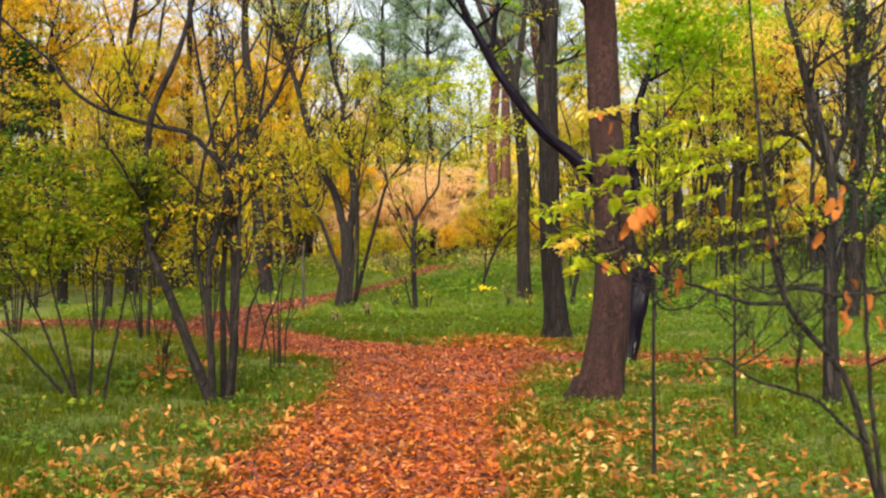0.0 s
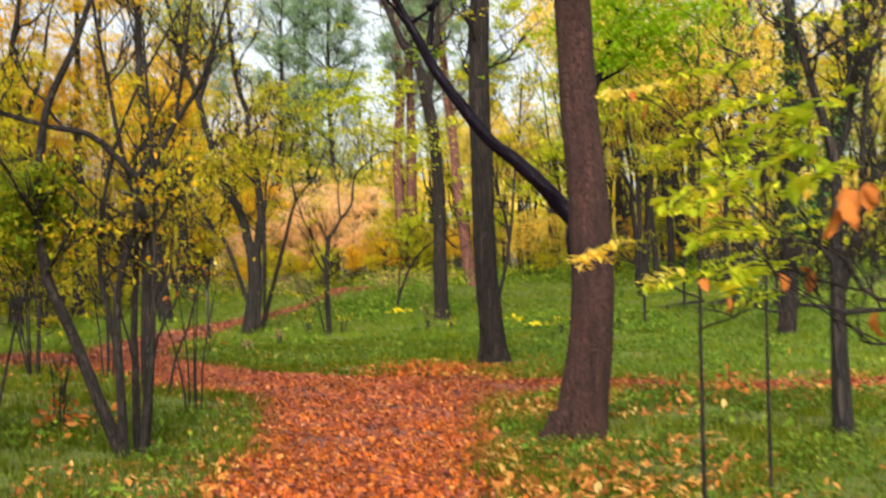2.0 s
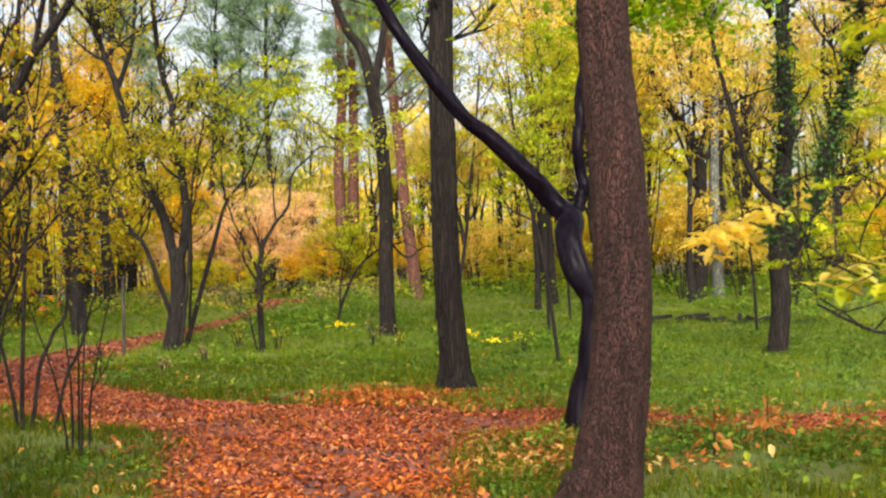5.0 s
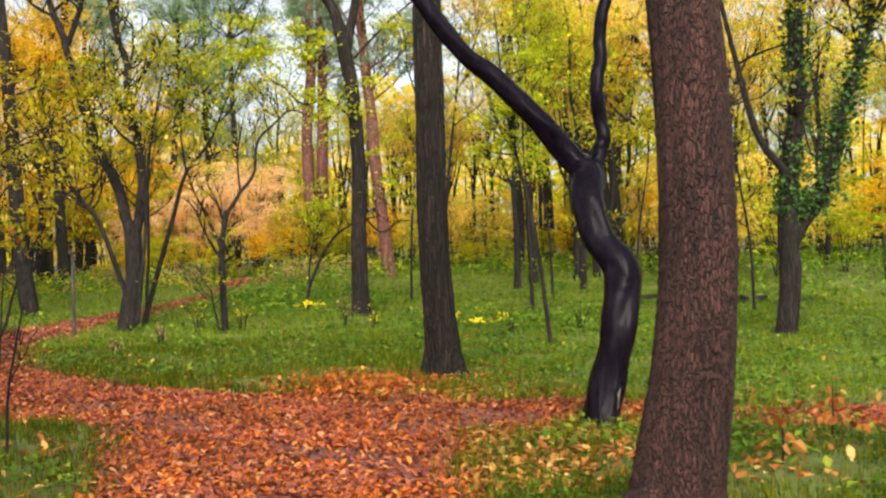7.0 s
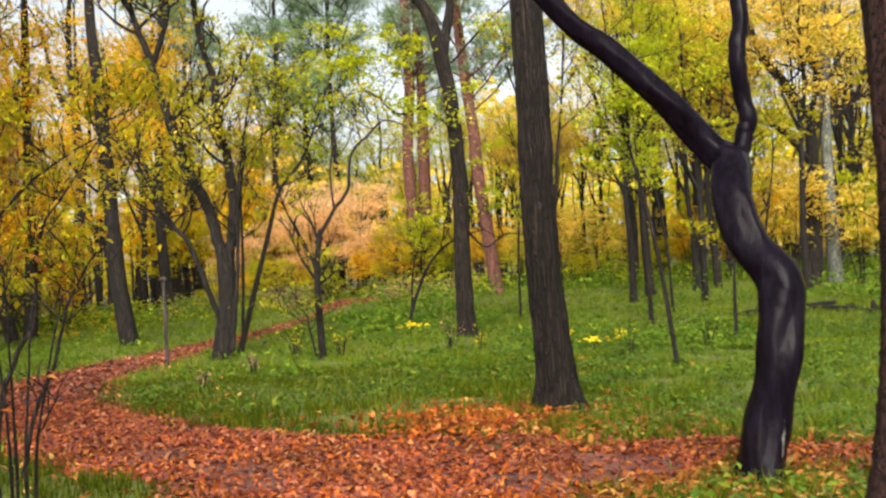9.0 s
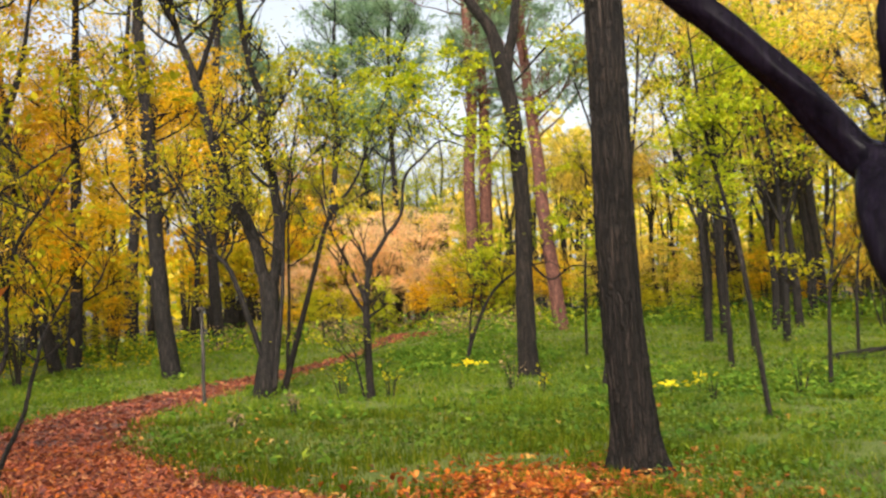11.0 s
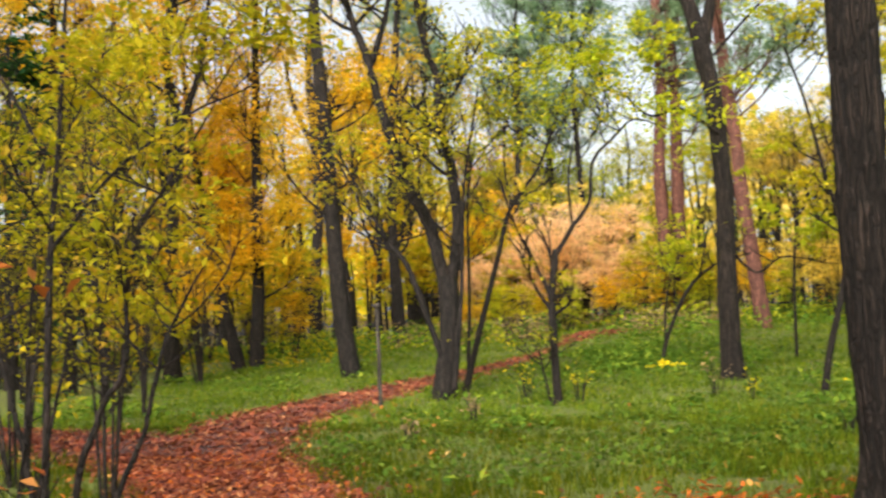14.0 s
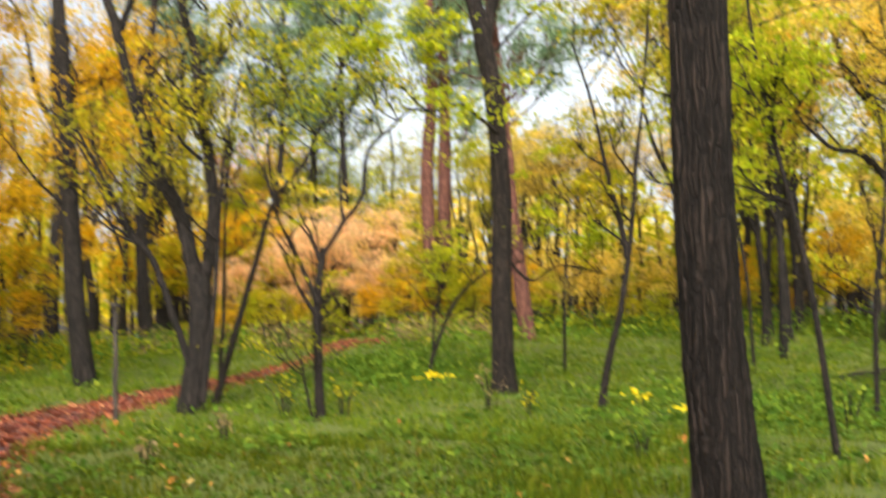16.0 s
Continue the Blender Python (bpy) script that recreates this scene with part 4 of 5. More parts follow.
tree("shrub", "tall thin-stemmed shrub with olive and golden leaves beside the path", (-3.7, 19.5, 0), overhang[0], overhang[1:], TWIG_BARK, HEDGE, category="shrub", sides=9, steps=7, flare=0.1,
     n_leaves=2600, leaf=0.085, twig_n=6, twig_len=0.8, seed=57, from_h=0.5, spread=0.24)

# ---- the wood behind ----
def forest_tree(sd, h, r, crown, n, leaf, label, lean=0.6, from_h=0.42, bark=GREY_BARK):
    rng = np.random.default_rng(sd)
    a = rng.uniform(0, 6.28)
    tr = [(0, 0, -0.3, r * 1.15)] + [(lean * (k / 6) ** 1.5 * math.cos(a) + rng.normal(0, 0.12), lean * (k / 6) ** 1.5 * math.sin(a) + rng.normal(0, 0.12), h * k / 6, r * (1.05 - 0.85 * k / 6)) for k in range(1, 7)]
    lb = []
    for k in range(3):
        i = rng.integers(2, 4)
        b = rng.uniform(0, 6.28)
        p = tr[i]
        lb.append([p[:3] + (r * 0.5,), (p[0] + 0.7 * math.cos(b), p[1] + 0.7 * math.sin(b), p[2] + 1.6, r * 0.35), (p[0] + 1.1 * math.cos(b), p[1] + 1.1 * math.sin(b), p[2] + 3.6, r * 0.15), (p[0] + 2 * math.cos(b), p[1] + 2 * math.sin(b), p[2] + 5.2, 0.02)])
    return tree("forest_tree", label, (0, 0, 0), tr, lb, bark, crown, "trees of the wood", sides=9, steps=3, flare=0.3, n_leaves=n, leaf=leaf, twig_n=5, twig_len=2.3, seed=sd, from_h=from_h, spread=0.5, depth=2)


PROTO = {
    "yellow": [forest_tree(s, h, r, YELLOW, 5600, 0.15, "slim woodland tree with golden-yellow leaves") for s, h, r in ((61, 12, 0.2), (62, 10, 0.15))],
    "olive": [forest_tree(s, h, r, OLIVE, 5600, 0.15, "slim woodland tree with yellow-green leaves") for s, h, r in ((63, 13, 0.22), (64, 9, 0.12))],
    "lime": [forest_tree(65, 11, 0.12, LIME, 3800, 0.15, "slim woodland tree with lime-green leaves")],
    "orange": [forest_tree(66, 10, 0.17, ORANGE, 5600, 0.15, "slim woodland tree with orange leaves")],
    # golden trees whose leaf colour is paled to stand for mist
    "pale": [forest_tree(68, 12, 0.16, PALE_AND_HAZED, 5600, 0.16, "slim woodland tree with golden leaves paled in colour for haze")],
    "bare": [forest_tree(67, 14, 0.24, OLIVE, 1500, 0.17, "tall half-bare woodland tree with few leaves")],
}


def understory(sd, h, crown, n, label, leaf=0.18):
    rng = np.random.default_rng(sd)
    st = []
    for k in range(6):
        a, l = rng.uniform(0, 6.28), rng.uniform(0.3, 1.0) * h * 0.45
        st.append([(0.1 * math.cos(a), 0.1 * math.sin(a), -0.2, 0.035), (0.4 * l * math.cos(a), 0.4 * l * math.sin(a), 0.45 * h, 0.025), (l * math.cos(a), l * math.sin(a), h, 0.008)])
    return tree("shrub", label, (0, 0, 0), st[0], st[1:], TWIG_BARK, crown, "shrubs of the wood", category="shrub", sides=6, steps=4, flare=0.1, n_leaves=n, leaf=leaf, twig_n=4, twig_len=0.45 * h, seed=sd, from_h=0.45, spread=0.35, depth=1)


SHRUB = {
    "salmon": [understory(71, 4.2, PINK, 5200, "wide shrub with salmon-orange leaves paled in colour for haze", 0.14)],
    "olive": [understory(72, 3.4, OLIVE, 1500, "woodland shrub with yellow-green leaves")],
    "lime": [understory(73, 3.0, LIME, 1500, "woodland shrub with fresh lime leaves")],
    # yellow shrubs, their leaves paled likewise to carry the mist
    "pale": [understory(75, 3.6, PALE_AND_HAZED, 1700, "woodland shrub with yellow leaves paled in colour for haze")],
    "yellow": [understory(74, 4.0, YELLOW, 1800, "woodland shrub with golden leaves")],
}
used = set()


def plant(ob, x, y, s, a):
    m = pose(x, y, gz(x, y), 0, 0, a) @ Matrix.Scale(s, 4)
    if ob.name in used:
        c = copy_thing(ob, m)
        c.scale = (s, s, s)
    else:
        used.add(ob.name)
        ob.location, ob.rotation_euler, ob.scale = (x, y, gz(x, y)), (0, 0, radians(a)), (s, s, s)


rng = np.random.default_rng(77)
spots = []
for k, (x, y, s, hue) in enumerate(((-4.0, 59.5, 0.8, "salmon"), (-2.5, 58, 0.95, "salmon"), (-0.9, 60.5, 1.1, "salmon"), (0.3, 59.0, 0.7, "salmon"), (-6.2, 58.5, 0.7, "salmon"), (-3.2, 62.5, 1.15, "salmon"),
                                    (-5.0, 61.5, 1.1, "yellow"), (1.3, 61.5, 1.0, "pale"), (-1.8, 62.5, 1.3, "pale"), (-2.0, 57.2, 0.5, "lime"), (-4.6, 57.6, 0.5, "olive"), (-0.2, 57.6, 0.45, "yellow"), (-7.4, 60.5, 1.1, "yellow"))):
    spots += [(x, y), (x, y - 2.5)]
    plant(SHRUB[hue][0], x, y, s, 61 * k)
for k, (x, y, s) in enumerate(((-5.2, 56.5, 0.4), (-3.9, 55.2, 0.5), (-3.0, 57, 0.35), (-2.0, 56, 0.45), (0.4, 55.5, 0.38), (1.3, 56.6, 0.5), (3.0, 55.4, 0.45), (-6.4, 55, 0.5), (-0.6, 58, 0.4), (2.0, 56, 0.95), (3.2, 55.6, 0.7), (4.5, 53.2, 0.6), (2.4, 60.2, 1.1), (1.2, 57.4, 0.8))):
    spots.append((x, y))
    plant(SHRUB[("lime", "olive", "yellow")[k % 3]][0], x, y, s, 77 * k)
for k, (x, y, s) in enumerate(((8.4, 44, 0.95), (9.5, 46, 1.05), (10.6, 43.5, 0.95))):
    spots.append((x, y))
    plant(PROTO["lime" if k != 1 else "pale"][0], x, y, s, 100 * k)


def clear(x, y, gap):
    if any((x - a) ** 2 + (y - b) ** 2 < gap * gap for a, b in spots) or float(off_path(np.array(x), np.array(y))) < 1.4:
        return False
    spots.append((x, y))
    return True


def scatter(count, xr, yr, kinds, stock, gap, size=(0.8, 1.25)):
    left, tries = count, 0
    while left and tries < count * 30:
        tries += 1
        x, y = rng.uniform(*xr), rng.uniform(*yr)
        if (y > 40 and -7.6 < x < -4.5 and stock is PROTO) or (y > 50 and 0.10 < x / (y - 14) < 0.25 and size[1] > 0.7) or not clear(x, y, gap):
            continue
        pick = stock[kinds[rng.integers(len(kinds))]]
        plant(pick[rng.integers(len(pick))], x, y, rng.uniform(*size), rng.uniform(0, 360))
        left -= 1


# last three: unseen trees round the start, added to shade the left grass
for k, (x, y, s) in enumerate(((7.2, 58.5, 0.62), (10.2, 60.5, 0.7), (12.8, 57.5, 0.72), (9.0, 65, 0.75), (15.5, 61, 1.0), (6.2, 62, 0.66), (8.6, 59, 0.6), (11.6, 63, 0.74), (7.6, 66.5, 0.78), (-10.5, 60, 1.1), (-6.0, -3.0, 0.9), (-8.5, 2.0, 1.0), (-4.0, -8.0, 1.0))):
    spots.append((x, y))
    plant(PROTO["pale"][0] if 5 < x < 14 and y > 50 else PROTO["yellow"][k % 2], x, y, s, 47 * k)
scatter(9, (-28, -11), (33, 46), ("yellow", "olive", "yellow"), PROTO, 2.4, (0.85, 1.25))
scatter(24, (-40, -6), (50, 92), ("yellow", "olive", "yellow", "orange", "bare"), PROTO, 2.4, (1.0, 1.45))
scatter(11, (-8, 10), (64, 95), ("olive", "yellow", "lime", "olive"), PROTO, 3.4, (0.75, 1.05))
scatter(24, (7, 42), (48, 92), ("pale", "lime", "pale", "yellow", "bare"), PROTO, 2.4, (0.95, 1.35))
scatter(9, (14, 27), (45, 58), ("pale", "lime"), SHRUB, 1.6, (0.6, 0.95))
scatter(3, (18, 28), (30, 46), ("lime", "olive", "yellow"), PROTO, 4.0, (0.7, 1.0))
scatter(12, (13, 32), (40, 60), ("lime", "lime", "yellow"), SHRUB, 1.6, (0.5, 0.9))
# these three rows are added beside and behind the start to enclose it
scatter(6, (-24, -9), (-14, 20), ("yellow", "olive"), PROTO, 3.0)
scatter(5, (9, 24), (-14, 18), ("lime", "olive"), PROTO, 3.0)
scatter(5, (4, 26), (-40, -18), ("lime", "olive", "yellow"), PROTO, 3.0)
scatter(5, (-9, -5), (57, 64), ("olive", "yellow"), SHRUB, 1.3, (0.9, 1.4))
scatter(14, (4.5, 14), (53, 68), ("pale", "lime", "pale"), SHRUB, 1.3, (0.5, 0.69))
scatter(10, (-30, -6), (48, 64), ("yellow", "olive", "yellow"), SHRUB, 1.6, (0.8, 1.3))
scatter(16, (3.5, 34), (50, 70), ("olive", "lime", "pale", "lime"), SHRUB, 1.6, (0.8, 1.3))
scatter(10, (-26, -11), (28, 42), ("olive", "yellow"), SHRUB, 2.0, (0.6, 0.9))

scatter(20, (-9, 14), (52, 62), ("lime", "yellow", "olive", "lime"), SHRUB, 0.7, (0.2, 0.35))
scatter(14, (-9, 14), (54, 64), ("lime", "yellow", "olive", "lime"), SHRUB, 0.7, (0.35, 0.69))
scatter(10, (-30, -7), (48, 60), ("yellow", "olive", "olive"), SHRUB, 1.0, (0.3, 0.6))
scatter(14, (12, 34), (46, 60), ("lime", "yellow", "olive"), SHRUB, 1.0, (0.3, 0.6))

scatter(12, (20, 44), (50, 84), ("pale", "yellow", "pale", "lime"), PROTO, 2.6, (1.1, 1.5))
scatter(9, (-34, -10), (46, 62), ("yellow", "olive", "olive"), SHRUB, 1.6, (0.9, 1.4))
scatter(7, (-30, -9), (52, 70), ("yellow", "olive", "orange"), PROTO, 2.4, (0.8, 1.1))
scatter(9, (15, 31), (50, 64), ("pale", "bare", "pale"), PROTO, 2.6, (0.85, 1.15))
scatter(4, (9.5, 15), (44, 50), ("pale", "lime"), PROTO, 1.5, (0.7, 0.95))

# far edge of the wood, all round; haze is put into the golden crowns' colour
rng = np.random.default_rng(88)
n = 90000
a = rng.uniform(0, 2 * math.pi, n)
R = rng.uniform(88, 125, n)
X, Y = R * np.cos(a), 20 + R * np.sin(a)
top = 13.5 + 3 * np.sin(a * 23) + 2 * np.sin(a * 57 + 1)
Z = gz_many(X, Y) + 1.6 + (top - 1.6) * rng.random(n) ** 0.9
hue = np.sin(a * 9) + 0.35 + rng.normal(0, 0.6, n)
for k, (m, nm) in enumerate(((PALE_AND_HAZED, "distant golden tree crowns with haze put into their colour"), (OLIVE, "distant yellow-green tree crowns"))):
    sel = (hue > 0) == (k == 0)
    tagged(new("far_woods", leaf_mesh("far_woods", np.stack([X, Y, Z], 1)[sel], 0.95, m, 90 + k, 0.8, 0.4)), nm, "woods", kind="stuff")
n = 16000
a, R = rng.uniform(0, 2 * math.pi, n), rng.uniform(80, 120, n)
X, Y = R * np.cos(a), 20 + R * np.sin(a)
tagged(new("far_brushwood", leaf_mesh("far_brushwood", np.stack([X, Y, gz_many(X, Y) + 2.6 * rng.random(n)], 1), 0.6, BRUSH, 93, 0.7, 0.4)), "distant brown brushwood under the trees", "woods", kind="stuff")
far_stems = []
for k in range(420):
    b, q = rng.uniform(0, 2 * math.pi) if k > 300 else rng.uniform(0.9, 2.25), rng.uniform(50, 92)
    x, y = q * math.cos(b), 20 + q * math.sin(b)
    h, r, l = rng.uniform(5, 9), rng.uniform(0.05, 0.14), rng.normal(0, 0.5, 2)
    z = gz(x, y)
    far_stems.append([(x, y, z - 0.2, r * 1.2), (x + 0.2 * l[0], y + 0.2 * l[1], z + 0.35 * h, r), (x + 0.5 * l[0], y + 0.5 * l[1], z + 0.7 * h, r * 0.7), (x + l[0], y + l[1], z + h, r * 0.3)])
tagged(new("far_trunks", limb_mesh("far_trunks", far_stems, GREY_BARK, 5, 2)), "thin dark trunks standing close in the distant wood", "woods", kind="stuff")

# ---- grass and fallen leaves ----
rng = np.random.default_rng(99)


def on_ground(n, xr, yr, power=1.0):
    x = rng.uniform(*xr, n)
    y = yr[0] + (yr[1] - yr[0]) * rng.random(n) ** power
    return x, y


def blades(name, x, y, h, w, material, label):
    n = len(x)
    z = gz_many(x, y)
    a = rng.uniform(0, 6.28, n)
    tuft = 0.5 + 0.5 * np.sin(x * 2.3 + 1.7 * np.sin(y * 1.1)) * np.sin(y * 2.9 + 1.9 * np.sin(x * 0.8)) + 0.35 * np.sin(x * 7.1 + 2 * np.sin(y * 5.3))
    H = h * rng.uniform(0.5, 1.4, n) * np.clip(0.4 + 1.1 * tuft, 0.22, 1.9)
    l = rng.normal(0, 0.35, (n, 2)) * H[:, None]
    dx, dy = np.cos(a) * w, np.sin(a) * w
    V = np.stack([np.stack([x - dx, y - dy, z - 0.04], 1), np.stack([x + dx, y + dy, z - 0.04], 1), np.stack([x + l[:, 0], y + l[:, 1], z + H], 1)], 1).reshape(-1, 3)
    return tagged(new(name, mesh_from(name, V, np.arange(3 * n).reshape(n, 3), material)), label, "grass", kind="stuff")


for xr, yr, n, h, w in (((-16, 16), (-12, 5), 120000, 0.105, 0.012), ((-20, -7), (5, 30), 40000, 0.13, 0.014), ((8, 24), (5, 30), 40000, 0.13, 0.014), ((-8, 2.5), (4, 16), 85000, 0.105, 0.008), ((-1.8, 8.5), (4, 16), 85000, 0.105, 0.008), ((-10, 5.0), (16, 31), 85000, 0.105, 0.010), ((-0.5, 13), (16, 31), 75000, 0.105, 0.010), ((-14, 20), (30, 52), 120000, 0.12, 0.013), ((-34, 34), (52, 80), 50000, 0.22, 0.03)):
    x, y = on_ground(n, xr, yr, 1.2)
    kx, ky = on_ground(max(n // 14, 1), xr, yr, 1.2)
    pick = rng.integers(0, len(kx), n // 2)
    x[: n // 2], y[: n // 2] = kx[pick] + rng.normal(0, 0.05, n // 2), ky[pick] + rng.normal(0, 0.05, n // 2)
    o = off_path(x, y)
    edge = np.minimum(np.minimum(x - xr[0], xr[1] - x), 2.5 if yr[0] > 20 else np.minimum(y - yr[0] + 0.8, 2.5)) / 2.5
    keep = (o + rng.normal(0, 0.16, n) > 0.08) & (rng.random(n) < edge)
    # lighter copy far and right, darker one left: brightness is set in the colour
    blades("grass", x[keep], y[keep], h, w, GRASS_FAR if yr[0] >= 30 or xr[0] == -0.5 else GRASS_DARKENED if xr[1] in (5.0, 2.5) else GRASS, "short green meadow grass")


def fallen(name, x, y, size, material, label, lift=0.012, seed=0):
    z = gz_many(x, y) + lift + rng.random(len(x)) * 0.03
    tagged(new(name, leaf_mesh(name, np.stack([x, y, z], 1), size, material, seed, 0.5, 0.965, 0.5, True)), label, "fallen leaves", kind="stuff")


for yr, n, size, m in (((-10, 5), 24000, 0.07, FALLEN), ((-10, 5), 10000, 0.08, FALLEN_D), ((5, 14.5), 31000, 0.064, FALLEN), ((5, 14.5), 11000, 0.07, FALLEN_D), ((14.5, 27), 29000, 0.07, FALLEN_D), ((14.5, 27), 20000, 0.07, FALLEN), ((21, 27), 9000, 0.085, FALLEN_D), ((27, 56), 16000, 0.11, FALLEN_D)):
    x, y = on_ground(n * 7, (-13, 13), yr)
    o = off_path(x, y)
    patch = np.sin(x * 1.9 + 1.3 * np.sin(y * 0.8)) * np.sin(y * 1.3 + 0.9 * np.sin(x * 1.1)) + 0.5 * np.sin(x * 4.1 + y * 2.7)
    keep = rng.random(len(x)) < np.clip(0.75 - o / 0.25 * 0.5, 0.02, 0.9) * (o < 0.9) * np.where((patch > np.where((y < 13) | (y > 21), 0.8, 0.45)) & (o < -0.2), np.where((y < 13) | (y > 21), 0.5, 0.22), 1.0)
    x, y = x[keep][:n * 2], y[keep][:n * 2]
    fallen("leaf_litter", x, y, size, m, "fallen orange and brown leaves lying on the path", seed=len(x))
for xr, yr, n, size in (((-9, 9), (-10, 5), 3000, 0.09), ((-6, 6), (5, 16), 2000, 0.08), ((-9, 9), (16, 34), 1500, 0.10), ((-3.2, -1.2), (7, 12.5), 600, 0.09), ((0.7, 3.4), (5, 12.5), 3000, 0.092), ((-3.0, -1.1), (5, 9), 700, 0.10), ((1, 9), (14.5, 19), 900, 0.10), ((0.6, 3.6), (19.3, 24), 1300, 0.09), ((0.9, 3.6), (14, 17.6), 1300, 0.085)):
    x, y = on_ground(n, xr, yr)
    o = off_path(x, y)
    keep = (o > 0.05) & (rng.random(n) < np.clip(1.2 - o / 2.5, 0.18, 1))
    fallen("scattered_leaves", x[keep], y[keep], size, FALLEN_Y, "yellow and orange leaves scattered on the grass", 0.05, n)

# leaves drifted between the path and the foot of the oak
a_, r_ = rng.uniform(0, 6.28, 2600), np.abs(rng.normal(0, 0.62, 2600))
fallen("leaf_drift", 1.1 + 1.25 * r_ * np.cos(a_), 21.5 + 1.5 * r_ * np.sin(a_), 0.085, FALLEN, "orange and brown leaves drifted over the grass", 0.06, 17)

# low herbs among the grass
for xr, yr, n, size in (((1.3, 9), (6, 16), 26000, 0.05), ((2.4, 15), (15, 36), 42000, 0.06), ((-4, 16), (24, 46), 40000, 0.085), ((-7, -1.4), (5, 17), 14000, 0.045), ((-12, -5), (28, 46), 12000, 0.08)):
    x, y = on_ground(n, xr, yr)
    o = off_path(x, y)
    cover = np.sin(x * 1.7 + 2 * np.sin(y * 0.7)) * np.sin(y * 1.9 + 1.5 * np.sin(x * 0.9)) + 0.6 * rng.random(n)
    keep = (o > 0.12) & (cover > 0.15)
    x, y = x[keep], y[keep]
    z = gz_many(x, y) + 0.03 + rng.random(len(x)) * 0.12
    tagged(new("herbs", leaf_mesh("herbs", np.stack([x, y, z], 1), size, NETTLE if n == 42000 else HERB, n, 0.62, 0.8)), "low green herbs covering the meadow floor", "herbs", kind="stuff")

# broad-leaved weeds
for xr, yr, n, size, m in (((-7, -1.6), (6, 16), 900, 0.08, WEED), ((1.5, 8), (6, 20), 1500, 0.08, WEED), ((-5, 9), (21, 42), 1600, 0.12, WEED), ((-1.5, 1.2), (38, 46), 1200, 0.14, WEED), ((4, 9), (29, 36), 1000, 0.14, WEED), ((-16, -7), (30, 48), 1500, 0.14, WEED)):
    cx, cy = on_ground(n // 22, xr, yr)
    k = rng.integers(0, len(cx), n)
    x, y = cx[k] + rng.normal(0, 0.22, n), cy[k] + rng.normal(0, 0.22, n)
    o = off_path(x, y)
    x, y = x[o > 0.3], y[o > 0.3]
    z = gz_many(x, y) + 0.06 + rng.random(len(x)) * 0.16
    tagged(new("weeds", leaf_mesh("weeds", np.stack([x, y, z], 1), size, m, n, 0.7, 0.8)), "low leafy green weeds in the grass", "weeds", kind="stuff")

# knee-high undergrowth where the meadow runs into the wood
for k, (xr, yr, n, size, m) in enumerate((((-14, 16), (46, 60), 9000, 0.16, WEED), ((-14, 16), (50, 64), 5000, 0.16, LIME), ((14, 34), (34, 58), 8000, 0.16, WEED), ((8, 26), (42, 56), 3000, 0.14, WEED),
                                          ((-26, -8), (44, 56), 2200, 0.14, HEDGE), ((-8, 4), (50, 62), 5000, 0.15, BRUSH), ((-0.6, 3.4), (38.5, 46), 2600, 0.13, WEED), ((3.6, 8.5), (29, 36), 700, 0.11, WEED))):
    cx, cy = on_ground(n // 26, xr, yr)
    q = rng.integers(0, len(cx), n)
    tall = rng.uniform(0.25, 1.0, len(cx))[q] * (1.0 if yr[1] > 50 else 0.45)
    x, y = cx[q] + rng.normal(0, 0.34, n), cy[q] + rng.normal(0, 0.34, n)
    keep = off_path(x, y) > 0.5
    x, y, tall = x[keep], y[keep], tall[keep]
    z = gz_many(x, y) + 0.05 + rng.random(len(x)) ** 0.8 * tall
    tagged(new("undergrowth", leaf_mesh("undergrowth", np.stack([x, y, z], 1), size, m, 300 + k, 0.55, 0.7)), "knee-high leafy undergrowth at the edge of the wood", "undergrowth", kind="stuff")

# ---- small things in the meadow ----
for x, y, h, sd, m in ((1.75, 33.6, 0.75, 61, BRUSH), (-2.35, 30.6, 0.4, 62, BRUSH), (-1.75, 33.5, 0.8, 63, OLIVE), (-0.75, 33.2, 0.7, 64, OLIVE), (2.3, 33.0, 0.5, 65, OLIVE), (-3.0, 28.2, 0.35, 66, BRUSH), (4.9, 29.6, 0.55, 67, WEED),
                       (2.95, 27.6, 0.4, 68, WEED), (6.6, 30.2, 0.7, 69, WEED)):
    rg = np.random.default_rng(sd)
    root = thing("stalk_clump", "clump of thin brown stalks with few leaves in the grass", "plant", "stalk clumps", (x, y, gz(x, y)))
    stalks = []
    for k in range(7):
        a_, l = rg.uniform(0, 6.28), rg.uniform(0.1, 0.45) * h
        stalks.append([(0.05 * math.cos(a_), 0.05 * math.sin(a_), -0.05, 0.012), (0.5 * l * math.cos(a_), 0.5 * l * math.sin(a_), 0.5 * h, 0.009), (l * math.cos(a_), l * math.sin(a_), h * rg.uniform(0.7, 1.1), 0.004)])
        part("stalk", limb_mesh("stalk", [stalks[-1]], TWIG_BARK, 5, 3, 0.0, k), root)
    tips_ = [q for st in stalks for q in spline(st, 4)[4:]]
    part("foliage", leaf_mesh("foliage", around(rg, tips_, 34, 0.07), 0.09, m, sd, 0.6), root)

POST_WOOD = bark_mat("weathered_post_wood", (0.02, 0.018, 0.016), (0.07, 0.06, 0.052), (40, 40, 2), 0.9)
pz = gz(-4.65, 33.8)
post = thing("post", "thin weathered wooden post with a flat cap beside the path", "post", at=(-4.65, 33.8, pz))
part("shaft", limb_mesh("shaft", [[(0, 0, -0.2, 0.045), (-0.01, 0, 0.9, 0.042), (-0.02, 0, 1.97, 0.04)]], POST_WOOD, 10, 4, 0.02, 3), post)
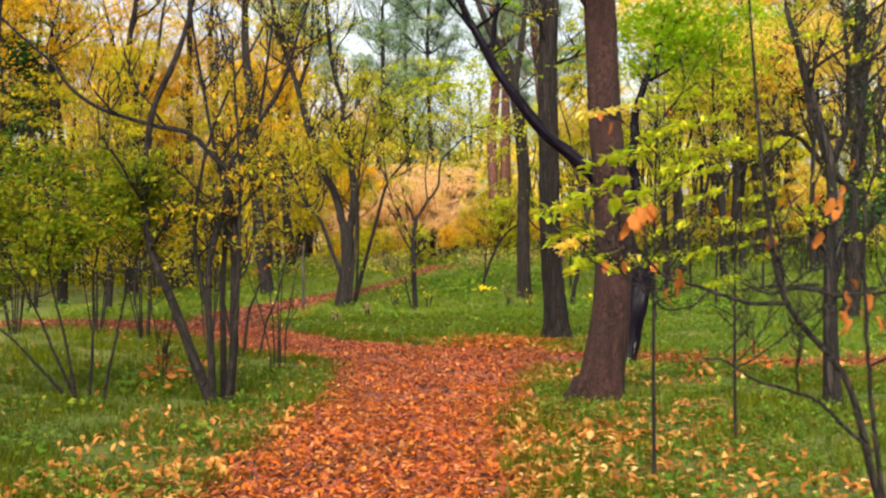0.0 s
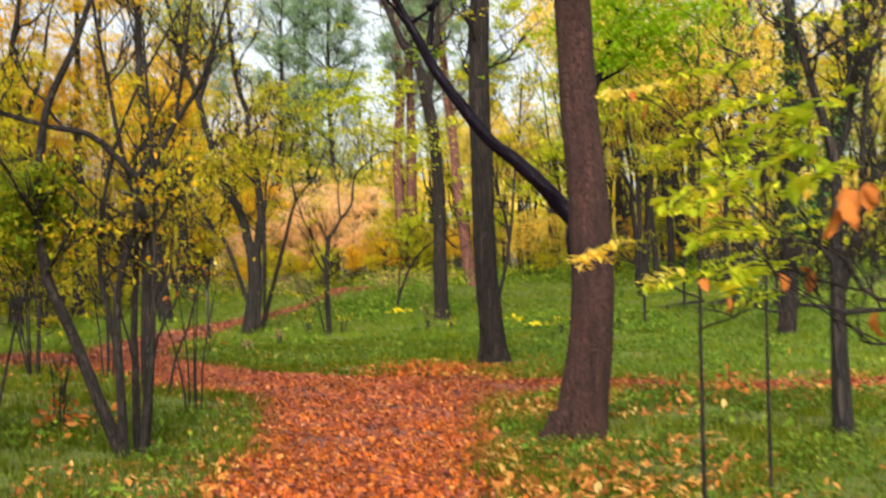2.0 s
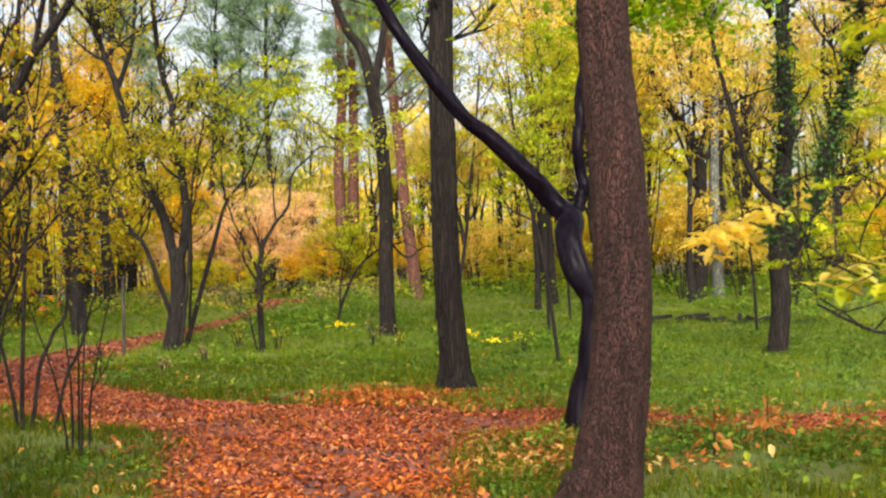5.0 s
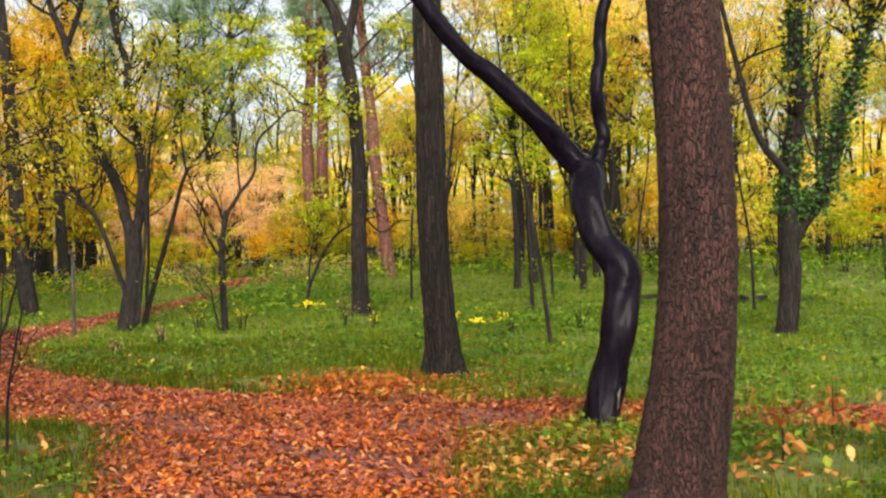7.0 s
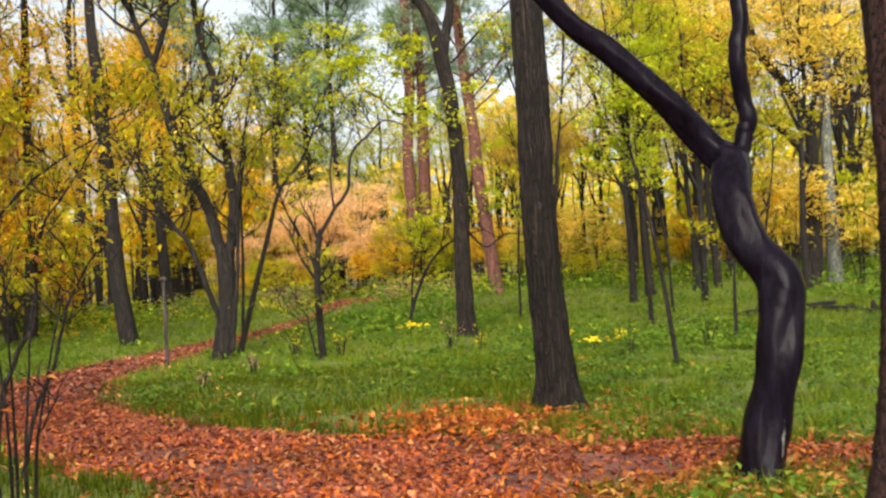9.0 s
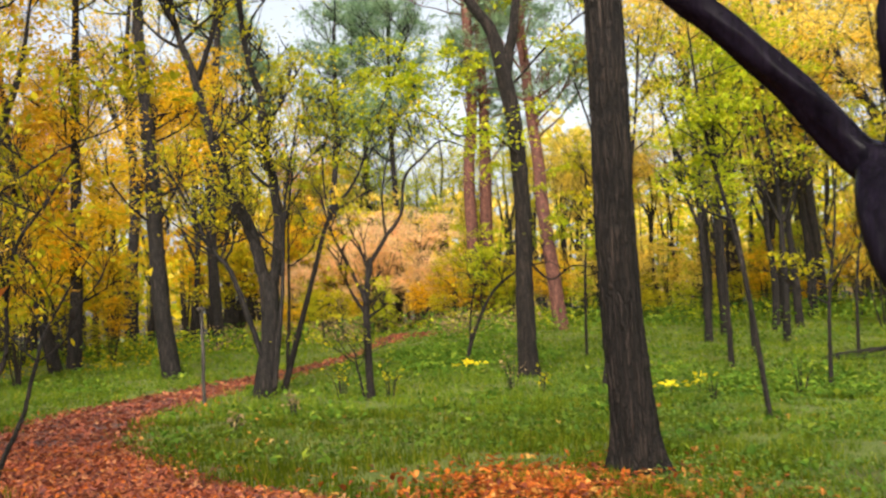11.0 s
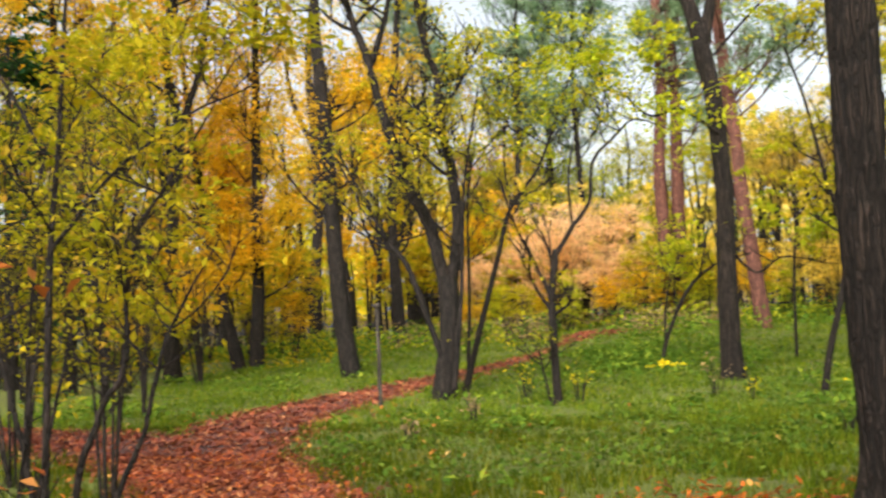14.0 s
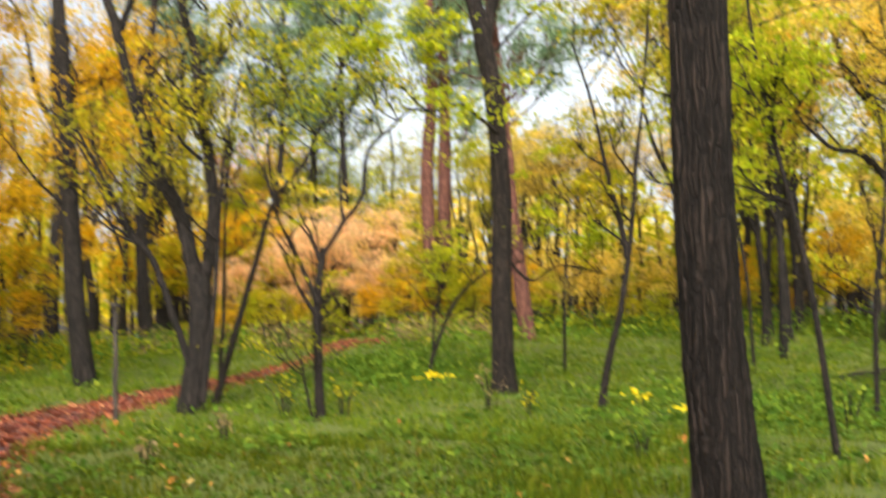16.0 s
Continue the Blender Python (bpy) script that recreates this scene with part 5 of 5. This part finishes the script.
part("cap", limb_mesh("cap", [[(-0.02, 0, 1.95, 0.03), (-0.02, 0, 1.96, 0.085), (-0.02, 0, 2.04, 0.085), (-0.02, 0, 2.05, 0.01)]], POST_WOOD, 10, 1, 0.0, 3), post)

for x, y, sd in ((4.5, 31.2, 1), (4.3, 33.3, 2), (0.95, 38.7, 3), (5.3, 32.4, 4)):
    rg = np.random.default_rng(sd)
    root = thing("seedling", "small seedling with bright yellow leaves in the grass", "plant", "yellow seedlings", (x, y, gz(x, y)))
    part("stem", limb_mesh("stem", [[(0, 0, -0.05, 0.012), (0.03, 0, 0.15, 0.009), (0.05, 0.02, 0.36, 0.004)]], TWIG_BARK, 5, 3), root)
    part("foliage", leaf_mesh("foliage", rg.normal(0, 1, (13, 3)) * np.array([0.13, 0.1, 0.05]) + np.array([0.04, 0, 0.24]), 0.15, GOLD, sd, 0.75), root)
for x, y, sd, n in ((-3.86, 15.2, 5, 26), (-3.2, 14.2, 8, 16), (3.6, 14.6, 9, 20), (4.6, 15.7, 10, 20)):
    rg = np.random.default_rng(sd)
    root = thing("oak_seedling", "knee-high seedling with dry orange-brown leaves", "plant", "dry seedlings", (x, y, gz(x, y)))
    part("stem", limb_mesh("stem", [[(0, 0, -0.05, 0.012), (0.02, 0, 0.2, 0.009), (0.04, 0.02, 0.5, 0.003)]], TWIG_BARK, 5, 3), root)
    part("foliage", leaf_mesh("foliage", rg.normal(0, 1, (n, 3)) * np.array([0.16, 0.14, 0.10]) + np.array([0.03, 0, 0.26]), 0.12, DRY, sd, 0.6, 0.3, lobed=True), root)
rg = np.random.default_rng(6)
for k in range(14):
    x, y = 13.0 + rg.uniform(-2.6, 2.6), 37.5 + rg.uniform(-1.2, 1.2)
    g0, a_, l, q = gz(x, y) - 0.05, rg.uniform(0, 3.14), rg.uniform(0.35, 0.8), rg.uniform(-0.12, 0.2)
    tagged(new("log", limb_mesh("log", [[(x - l * math.cos(a_), y - l * math.sin(a_), g0 + 0.06, 0.07), (x, y, g0 + 0.10 + q / 2, 0.085), (x + l * math.cos(a_), y + l * math.sin(a_), g0 + 0.1 + q, 0.06)]], GREY_BARK, 9, 4, 0.04, k)),
           "short broken log lying in the long grass", "log", "fallen logs")
for x, y, h, lean, sd in ((7.6, 31.5, 4.6, 0.3, 34), (8.6, 40.0, 6.5, -0.5, 35), (10.8, 38.5, 6.0, 0.5, 36), (4.3, 41.0, 5.5, 0.2, 37), (12.2, 33.5, 5.4, -0.4, 38), (-10.8, 36.5, 5.5, 0.5, 39), (-9.2, 33.0, 4.4, -0.5, 40)):
    g0 = gz(x, y)
    tree("sapling", "thin upright sapling in the meadow with yellow-green leaves", (x, y, g0), [(x, y, g0 - 0.1, 0.045), (x + lean * 0.2, y, g0 + h * 0.35, 0.036), (x + lean * 0.9, y, g0 + h * 0.7, 0.025), (x + lean, y, g0 + h, 0.01)],
         [], TWIG_BARK, OLIVE, "thin saplings", sides=7, steps=5, n_leaves=900, leaf=0.1, twig_n=10, twig_len=1.3, seed=sd, from_h=0.35)
# a dark conifer at the edge of the wood
tree("conifer", "dark green conifer among the golden trees", (-18, 43, gz(-18, 43)), [(-18, 43, 0.1, 0.22), (-18, 43, 4, 0.16), (-18, 43, 8, 0.1), (-18, 43, 11, 0.03)], [], GREY_BARK, YEW, sides=9, steps=4,
     n_leaves=12000, leaf=0.28, twig_n=46, twig_len=2.4, from_h=0.15, spread=0.3, seed=91, droop=0.16)
